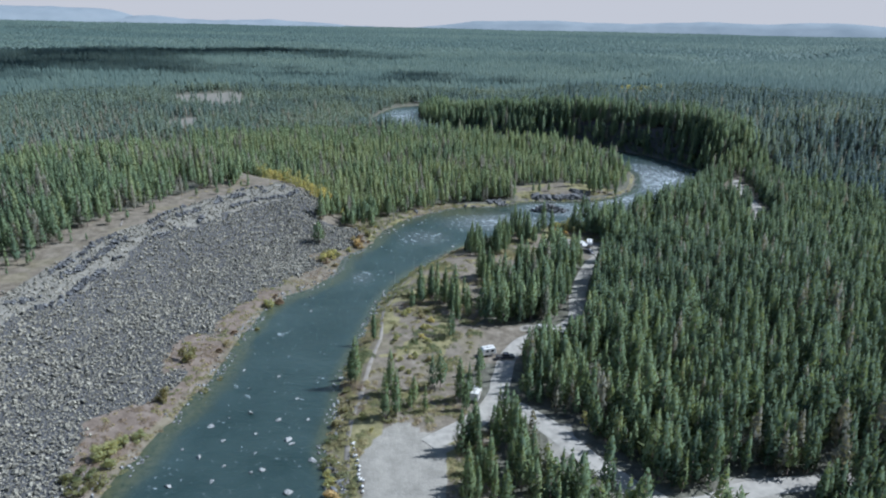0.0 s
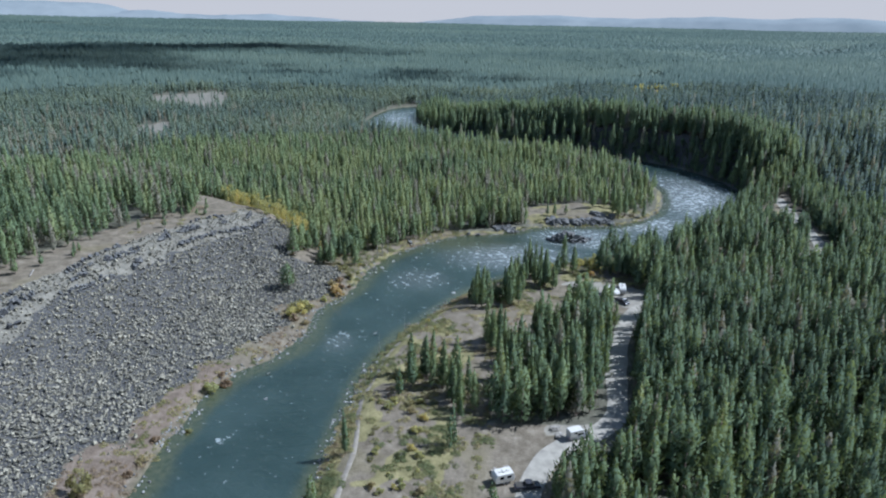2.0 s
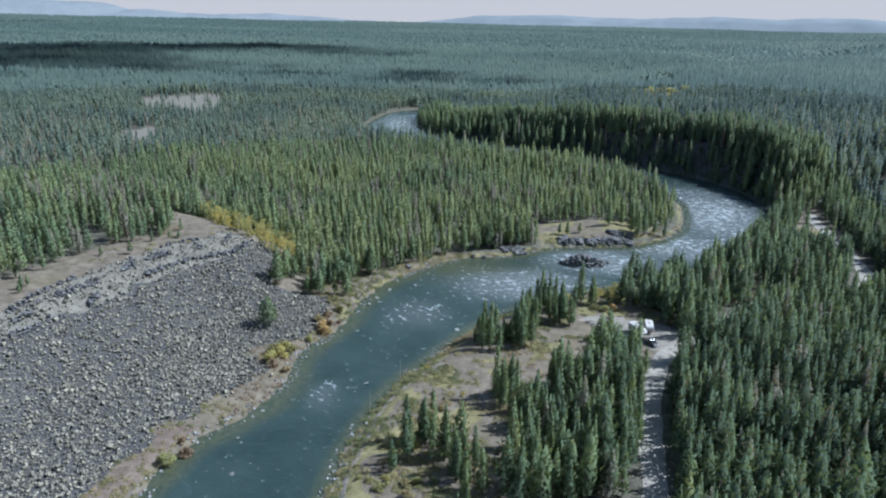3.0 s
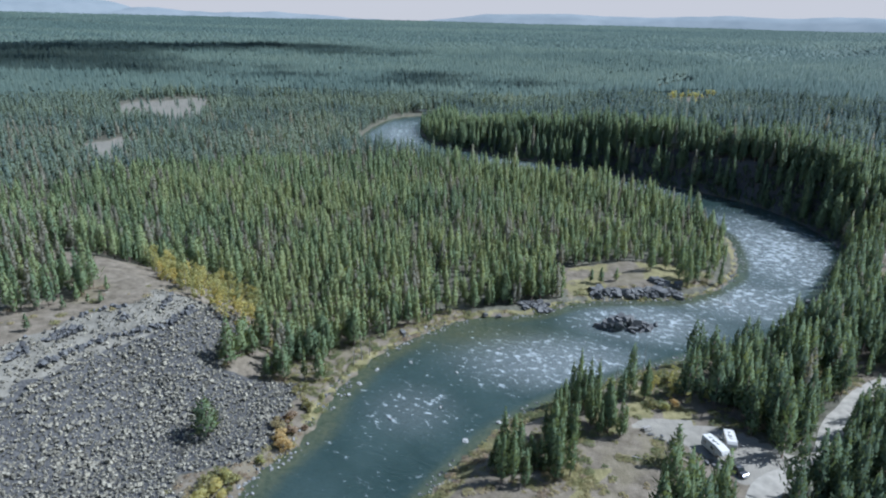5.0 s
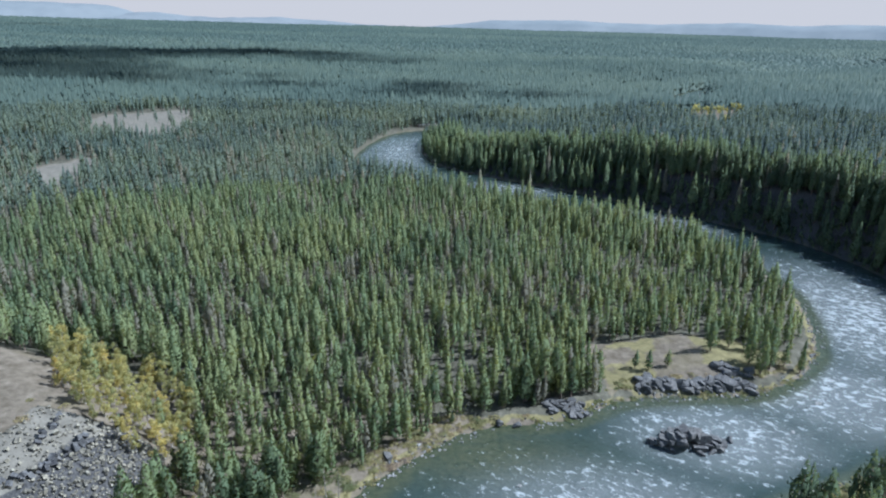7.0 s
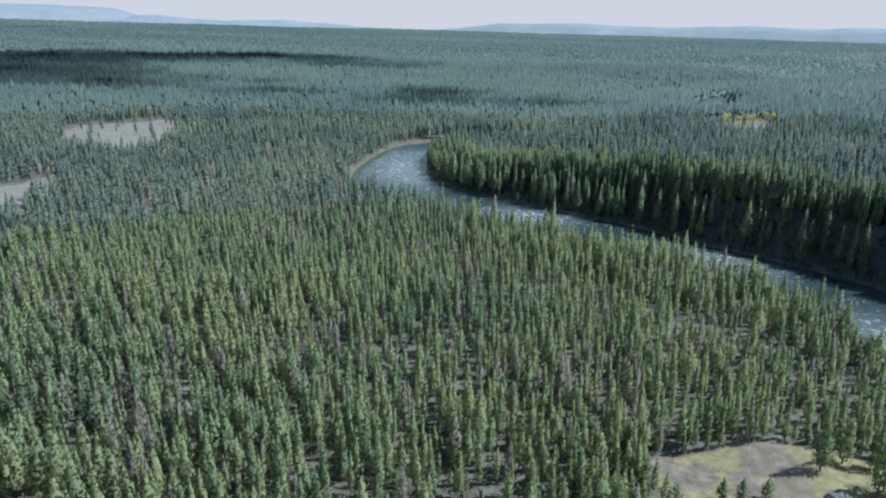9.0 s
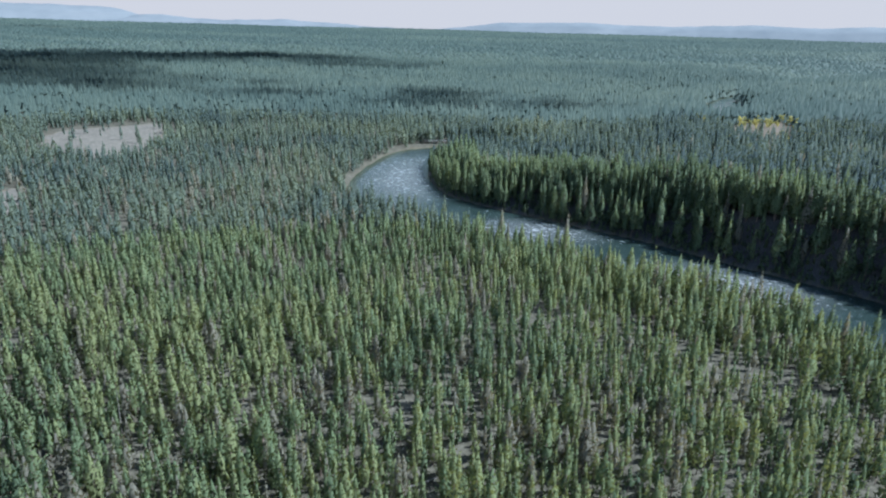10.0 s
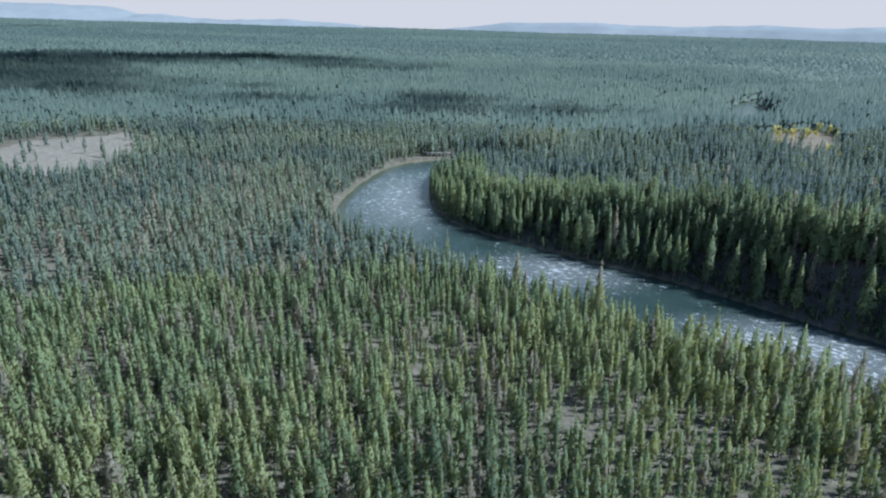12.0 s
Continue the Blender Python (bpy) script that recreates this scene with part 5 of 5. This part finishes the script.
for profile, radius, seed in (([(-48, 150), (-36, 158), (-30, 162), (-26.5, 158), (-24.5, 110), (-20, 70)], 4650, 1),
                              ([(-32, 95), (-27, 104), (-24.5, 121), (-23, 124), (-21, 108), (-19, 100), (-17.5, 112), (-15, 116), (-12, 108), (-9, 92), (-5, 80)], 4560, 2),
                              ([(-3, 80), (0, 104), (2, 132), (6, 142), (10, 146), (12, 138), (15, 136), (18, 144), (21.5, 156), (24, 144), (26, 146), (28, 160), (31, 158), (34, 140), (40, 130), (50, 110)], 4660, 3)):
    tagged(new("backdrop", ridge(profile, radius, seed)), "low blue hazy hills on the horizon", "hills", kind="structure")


# ---- unseen clouds over the plateau, added for their shadows ----
SHADE_CLOUD, _n, _l, _b = material("cloud_vapour", 1.0, 0.0)
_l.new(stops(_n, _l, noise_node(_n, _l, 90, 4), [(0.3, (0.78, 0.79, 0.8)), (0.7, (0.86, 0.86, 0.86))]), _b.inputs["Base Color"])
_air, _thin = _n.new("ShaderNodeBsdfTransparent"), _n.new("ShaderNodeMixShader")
# thinned until the shadow on the land is as deep as wanted
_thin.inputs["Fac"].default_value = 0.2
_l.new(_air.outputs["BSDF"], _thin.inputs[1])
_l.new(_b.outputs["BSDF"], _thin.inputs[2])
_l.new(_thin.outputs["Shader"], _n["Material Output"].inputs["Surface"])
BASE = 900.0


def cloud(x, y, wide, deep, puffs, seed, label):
    """A flat-bottomed cumulus of many puffs, kept out of view; x, y: the land it is added to shade."""
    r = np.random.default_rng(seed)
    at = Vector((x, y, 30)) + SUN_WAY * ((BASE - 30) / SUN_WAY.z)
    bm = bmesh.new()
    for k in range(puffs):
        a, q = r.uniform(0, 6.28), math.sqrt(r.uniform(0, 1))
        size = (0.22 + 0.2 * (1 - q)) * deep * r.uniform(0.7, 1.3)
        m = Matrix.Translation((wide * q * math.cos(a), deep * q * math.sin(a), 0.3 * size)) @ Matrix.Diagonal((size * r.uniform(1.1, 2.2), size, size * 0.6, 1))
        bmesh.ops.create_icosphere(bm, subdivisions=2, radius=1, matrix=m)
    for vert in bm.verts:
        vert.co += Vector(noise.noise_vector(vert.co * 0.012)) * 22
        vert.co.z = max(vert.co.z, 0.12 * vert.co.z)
    ob = part("cloud", bm, SHADE_CLOUD, None, label)
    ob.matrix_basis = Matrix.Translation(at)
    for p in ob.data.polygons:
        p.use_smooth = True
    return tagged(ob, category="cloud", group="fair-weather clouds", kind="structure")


cloud(-1080, 1270, 620, 450, 46, 1, "broad white cumulus out of view, added to shade the western woods")
cloud(-600, 1660, 580, 190, 34, 2, "long flat white cumulus out of view, added to shade the far woods")
cloud(-180, 1130, 380, 100, 26, 3, "small white cumulus out of view, added to shade the river plateau")
cloud(-2300, 3000, 900, 160, 26, 5, "long white cumulus out of view, added to shade land near the hills")

# ---- campground: vehicles, table, logs ----
def paint(name, colour, rough=0.35, spec=0.5, metal=0.0, dirt=0.25):
    mat, nodes, links, bsdf = material(name, rough, spec)
    bsdf.inputs["Metallic"].default_value = metal
    worn = maths(nodes, links, "MULTIPLY", noise_node(nodes, links, 0.7, 5), dirt)
    links.new(mix(nodes, links, worn, colour, (0.25, 0.22, 0.18)), bsdf.inputs["Base Color"])
    return mat


WHITE = paint("white_shell", (0.55, 0.535, 0.50), 0.45, 0.4, 0.0, 0.5)
BEIGE = paint("beige_trim", (0.42, 0.36, 0.28), 0.5)
DARK_PAINT = paint("dark_blue_paint", (0.012, 0.015, 0.028), 0.25)
SILVER = paint("silver_paint", (0.35, 0.36, 0.37), 0.3, 0.5, 0.3)
RUBBER = paint("tyre_rubber", (0.02, 0.02, 0.02), 0.85, 0.2)
STEEL = paint("wheel_steel", (0.3, 0.3, 0.31), 0.6, 0.4, 0.5)
TINTED, _n, _l, _b = material("tinted_glass", 0.08, 0.5)
_b.inputs["Base Color"].default_value = (0.015, 0.018, 0.02, 1)
LAMP_RED = paint("red_lens", (0.35, 0.02, 0.015), 0.3)
LAMP_CLEAR = paint("clear_lens", (0.7, 0.7, 0.68), 0.2)


def box(bm, x0, x1, y0, y1, z0, z1, cut=0.0):
    m = Matrix.Translation(((x0 + x1) / 2, (y0 + y1) / 2, (z0 + z1) / 2)) @ Matrix.Diagonal((x1 - x0, y1 - y0, z1 - z0, 1))
    made = bmesh.ops.create_cube(bm, size=1, matrix=m)
    if cut:
        edges = {e for v in made["verts"] for e in v.link_edges}
        bmesh.ops.bevel(bm, geom=list(edges), offset=cut, segments=2, affect="EDGES", profile=0.5)
    return bm


def side_shape(points, half, cut=0.05):
    """A body from its side view: points (along, up), pushed out to both sides."""
    bm = bmesh.new()
    a = [bm.verts.new((x, -half, z)) for x, z in points]
    b = [bm.verts.new((x, half, z)) for x, z in points]
    n = len(points)
    bm.faces.new(a)
    bm.faces.new(b[::-1])
    for k in range(n):
        bm.faces.new((a[k], b[k], b[(k + 1) % n], a[(k + 1) % n]))
    bmesh.ops.recalc_face_normals(bm, faces=bm.faces)
    if cut:
        bmesh.ops.bevel(bm, geom=list(bm.edges), offset=cut, segments=2, affect="EDGES", profile=0.5)
    return bm


def rod(p, q, radius, sides=8):
    bm = bmesh.new()
    p, q = Vector(p), Vector(q)
    m = Matrix.Translation((p + q) / 2) @ (q - p).to_track_quat("Z", "Y").to_matrix().to_4x4()
    bmesh.ops.create_cone(bm, cap_ends=True, segments=sides, radius1=radius, radius2=radius * 0.92, depth=(q - p).length, matrix=m)
    return bm


def wheel(parent, x, y, radius=0.38, width=0.25):
    """A tyre with its rim."""
    side = 1 if y > 0 else -1
    bm = bmesh.new()
    turn = Matrix.Translation((x, y, radius)) @ Matrix.Rotation(radians(90), 4, "X")
    bmesh.ops.create_cone(bm, cap_ends=True, segments=18, radius1=radius, radius2=radius, depth=width, matrix=turn)
    bmesh.ops.bevel(bm, geom=[e for e in bm.edges if len(e.link_faces) == 2 and any(len(f.verts) > 4 for f in e.link_faces)], offset=0.04, segments=2, affect="EDGES")
    tyre = part("tyre", bm, RUBBER, parent)
    bm = bmesh.new()
    turn = Matrix.Translation((x, y + side * (width / 2 + 0.005), radius)) @ Matrix.Rotation(radians(90), 4, "X")
    bmesh.ops.create_cone(bm, cap_ends=True, segments=14, radius1=radius * 0.6, radius2=radius * 0.5, depth=0.03, matrix=turn)
    part("rim", bm, STEEL, tyre)


def place(x, y, heading):
    return pose(x, y, float(on_ground(x, y)) + 0.12, 0, 0, heading)


def pickup(x, y, heading, body_mat, label, topper=None):
    """A crew-cab pickup, nose along +x."""
    car = thing("pickup_truck", place(x, y, heading), label, "pickup truck")
    low = side_shape([(-2.8, 0.5), (-2.8, 1.12), (-0.7, 1.14), (1.2, 1.16), (2.5, 1.08), (2.75, 0.95), (2.8, 0.5), (2.2, 0.36), (-2.3, 0.36)], 0.97, 0.06)
    body = part("body", low, body_mat, car)
    part("cab", side_shape([(-0.75, 1.13), (-0.55, 1.82), (0.75, 1.86), (1.5, 1.15)], 0.84, 0.07), body_mat, car)
    part("windscreen", side_shape([(0.86, 1.82), (0.88, 1.84), (1.52, 1.22), (1.48, 1.2)], 0.74, 0.0), TINTED, car)
    part("rear_window", side_shape([(-0.78, 1.25), (-0.76, 1.25), (-0.6, 1.74), (-0.62, 1.74)], 0.7, 0.0), TINTED, car)
    for s in (-1, 1):
        for a, b in ((-0.55, 0.2), (0.28, 1.05)):
            part("side_window", box(bmesh.new(), a, b, s * 0.835 - 0.012, s * 0.835 + 0.012, 1.28, 1.7), TINTED, car)
        part("mirror", box(bmesh.new(), 1.05, 1.2, s * 1.02 - 0.1, s * 1.02 + 0.1, 1.2, 1.4, 0.03), body_mat, car)
        part("headlight", box(bmesh.new(), 2.7, 2.8, s * 0.72 - 0.16, s * 0.72 + 0.16, 0.78, 0.95, 0.02), LAMP_CLEAR, car)
        part("tail_light", box(bmesh.new(), -2.83, -2.78, s * 0.85 - 0.08, s * 0.85 + 0.08, 0.75, 1.08, 0.01), LAMP_RED, car)
        for wx in (-1.75, 1.85):
            wheel(car, wx, s * 0.86)
    part("bumper", box(bmesh.new(), 2.74, 2.92, -0.92, 0.92, 0.42, 0.66, 0.05), STEEL, car)
    part("bumper", box(bmesh.new(), -2.95, -2.79, -0.92, 0.92, 0.42, 0.62, 0.05), STEEL, car)
    if topper:
        part("camper_shell", side_shape([(-2.85, 1.16), (-2.85, 2.75), (0.6, 2.85), (1.0, 2.45), (0.95, 2.0), (-0.85, 1.95), (-0.85, 1.16)], 1.1, 0.09), topper, car, "white slide-in camper shell")
        for s in (-1, 1):
            part("camper_window", box(bmesh.new(), -1.9, -1.0, s * 1.1 - 0.015, s * 1.1 + 0.015, 2.05, 2.5), TINTED, car)
    else:
        part("truck_bed", box(bmesh.new(), -2.68, -0.85, -0.8, 0.8, 1.125, 1.15), RUBBER, car)
    return car


def trailer(x, y, heading, length, label, fifth=False):
    """A white camping trailer, hitch along +x."""
    t = thing("camping_trailer", place(x, y, heading), label, "trailer")
    h = length / 2
    if fifth:
        shape = [(-h, 0.6), (-h, 3.15), (h * 0.5, 3.3), (h + 0.3, 3.05), (h + 0.9, 2.2), (h + 0.5, 1.75), (h * 0.62, 1.7), (h * 0.6, 0.6)]
    else:
        shape = [(-h, 0.65), (-h - 0.1, 1.4), (-h + 0.2, 2.75), (h - 0.5, 2.8), (h, 2.2), (h + 0.1, 1.2), (h - 0.25, 0.65)]
    part("body", side_shape(shape, 1.22, 0.1), WHITE, t)
    for s in (-1, 1):
        part("stripe", box(bmesh.new(), -h + 0.3, h * 0.58, s * 1.222 - 0.004, s * 1.222 + 0.004, 1.02, 1.28), BEIGE, t)
        for k in range(2):
            a = -h + 0.8 + k * h * 0.75
            win = part("window", box(bmesh.new(), a, a + 0.95, s * 1.225 - 0.02, s * 1.225 + 0.02, 1.65, 2.3, 0.01), TINTED, t)
            part("frame", box(bmesh.new(), a - 0.05, a + 1.0, s * 1.222 - 0.012, s * 1.222 + 0.012, 1.6, 1.65), STEEL, win)
        for wx in (-0.75, 0.1):
            wheel(t, wx, s * 1.08, 0.36, 0.22)
    part("door", box(bmesh.new(), h * 0.3, h * 0.3 + 0.68, -1.245, -1.215, 0.72, 2.45, 0.01), BEIGE, t)
    for k in (-0.5, 0.35):
        part("roof_vent", box(bmesh.new(), h * k - 0.3, h * k + 0.3, -0.3, 0.3, 2.72 + 0.48 * fifth, 2.98 + 0.5 * fifth, 0.06), WHITE, t)
    part("air_conditioner", box(bmesh.new(), -0.55, 0.35, -0.42, 0.42, 2.72 + 0.48 * fifth, 3.1 + 0.48 * fifth, 0.1), WHITE, t)
    part("awning", rod((-h * 0.6, -1.28, 2.62), (h * 0.55, -1.28, 2.62), 0.09, 8), BEIGE, t)
    for s in (-0.5, 0.5):
        part("drawbar", rod((h * 0.9, s, 0.55), (h + 1.3, 0, 0.5), 0.06, 6), RUBBER, t)
    part("jack", rod((h + 1.1, 0, 0.0), (h + 1.1, 0, 0.7), 0.05, 6), STEEL, t)
    return t


trailer(68.3, 294.5, 258, 6.0, "white camping trailer parked beside another one on gravel")
trailer(63.4, 291.4, -72, 6.6, "long white fifth-wheel camping trailer on the gravel pad", fifth=True)
pickup(66.0, 284.3, -66, DARK_PAINT, "dark pickup truck parked on the gravel pad")
pickup(18.8, 181.4, 8, DARK_PAINT, "dark blue pickup truck parked by the campsite")
trailer(13.5, 183.5, 200, 4.6, "small white camping trailer at the campsite")
pickup(33.6, 200.6, 20, SILVER, "silver pickup truck with a white camper shell", WHITE)
trailer(59.8, 215.6, 110, 5.4, "white camping trailer half hidden among pines")
trailer(102, 326.5, 60, 6.4, "white camping trailer standing between pines")
pickup(143, 331, 75, SILVER, "silver pickup truck parked on the upper road")
trailer(8.6, 158.5, 75, 4.8, "small white trailer under the riverside pines")


def picnic_table(x, y, heading):
    t = thing("picnic_table", place(x, y, heading), "weathered wooden picnic table on gravel", "picnic table")
    for k in range(5):
        part("plank", box(bmesh.new(), -1.1, 1.1, -0.38 + 0.155 * k, -0.24 + 0.155 * k, 0.72, 0.76), GREY_WOOD, t)
    for s in (-1, 1):
        for k in range(2):
            part("bench_plank", box(bmesh.new(), -1.1, 1.1, s * 0.75 - 0.14 + 0.145 * k, s * 0.75 - 0.01 + 0.145 * k, 0.42, 0.46), GREY_WOOD, t)
        for e in (-0.8, 0.8):
            part("leg", rod((e, s * 0.75, -0.05), (e, s * 0.22, 0.72), 0.05, 6), GREY_WOOD, t)
    for e in (-0.8, 0.8):
        part("crossbeam", box(bmesh.new(), e - 0.045, e + 0.045, -0.85, 0.85, 0.37, 0.42), GREY_WOOD, t)


for px, py, a in ((49.7, 299.8, 20), (29.2, 200.9, 70), (28.6, 204.0, 10), (12.2, 186.4, 100), (14.6, 187.4, 60), (97, 322, 40)):
    picnic_table(px, py, a)


def fallen_log(x, y, heading, length, radius, label):
    z = float(on_ground(x, y))
    log = thing("fallen_log", pose(x, y, z + radius * 0.7, 0, 0, heading), label, "log", "fallen logs")
    part("trunk", rod((-length / 2, 0, 0), (length / 2, 0, 0.05), radius, 8), GREY_WOOD, log)
    for k in range(4):
        u = rng.uniform(-0.4, 0.45) * length
        a = rng.uniform(0.3, 2.8)
        part("branch_stub", rod((u, 0, 0), (u + 0.3, rng.uniform(0.5, 1.2) * math.cos(a), 0.2 + rng.uniform(0.3, 0.9) * math.sin(a)), radius * 0.25, 5), GREY_WOOD, log)


for px, py, a, ln, rad in ((53, 291, 12, 3.5, 0.2), (45, 288, -20, 4, 0.2), (-135, 262, 110, 6, 0.22), (-12, 428, 30, 7, 0.22), (-20, 446, 80, 8, 0.22), (4, 470, 15, 8, 0.2), (20, 505, 50, 9, 0.22),
                           (36, 503, 5, 8, 0.2), (12, 520, 35, 9, 0.22), (48, 498, -25, 8, 0.2), (-70, 470, 60, 9, 0.22), (-95, 455, 20, 9, 0.2), (60, 520, 65, 8, 0.2), (-30, 490, -15, 9, 0.2)):
    fallen_log(px, py, a, ln, rad, "grey fallen trunk lying on the ground")


def snag(x, y, h, label):
    """A dead standing trunk with bare branch stubs."""
    ob = thing("dead_tree", pose(x, y, float(on_ground(x, y)), rng.uniform(-3, 3), rng.uniform(-3, 3), rng.uniform(0, 360)), label, "tree", "dead trees")
    v, f = trunk_mesh(int(h * 100), 1.0, 0.014)
    me = mesh_of("trunk", np.array(v) * h, f, [GREY_WOOD], smooth=True)
    part("trunk", me, None, ob)
    for k in range(12):
        z = h * rng.uniform(0.3, 0.95)
        a, q = rng.uniform(0, 6.28), h * 0.07 * (1.1 - z / h) * rng.uniform(0.8, 1.8)
        part("branch", rod((0, 0, z), (q * math.cos(a), q * math.sin(a), z - 0.1 * q), 0.03, 4), GREY_WOOD, ob)


for px, py, h in ((-27, 335, 11), (-29, 331, 9), (-25, 338, 8), (52, 322, 12), (46, 318, 10), (57, 330, 11), (-13, 262, 7), (-20, 246, 7), (-22, 226, 6), (84, 326, 13), (-60, 470, 13), (-85, 440, 12),
                  (-40, 455, 13), (-5, 500, 12), (15, 480, 12), (-110, 470, 13), (-75, 500, 13), (40, 520, 12), (70, 505, 12), (-100, 520, 13)):
    snag(px, py, h, "dead grey pine trunk with bare branches")


# ---- timber bridge at the far bend ----
def trestle(x, y, heading):
    b = thing("footbridge", pose(x, y, 0.4, 0, 0, heading), "weathered timber footbridge with a pale rail by the river bend", "footbridge")
    for k in range(24):
        part("deck_plank", box(bmesh.new(), -9.5 + 0.8 * k, -8.75 + 0.8 * k, -1.2, 1.2, 2.6, 2.72), GREY_WOOD, b)
    for s in (-1, 1):
        part("beam", box(bmesh.new(), -9.6, 9.8, s * 0.95 - 0.15, s * 0.95 + 0.15, 2.2, 2.6), BARK, b)
        part("handrail", box(bmesh.new(), -9.6, 9.8, s * 1.2 - 0.1, s * 1.2 + 0.1, 3.7, 4.1), WHITE, b, "pale painted handrail")
        for k in range(8):
            u = -9.3 + 2.68 * k
            part("post", box(bmesh.new(), u - 0.11, u + 0.11, s * 1.2 - 0.11, s * 1.2 + 0.11, -2.5, 3.85), BARK, b)
            if k < 7:
                part("brace", rod((u, s * 1.2, 2.7), (u + 2.68, s * 1.2, 3.8), 0.07, 5), BARK, b)


trestle(-31, 886, 10)
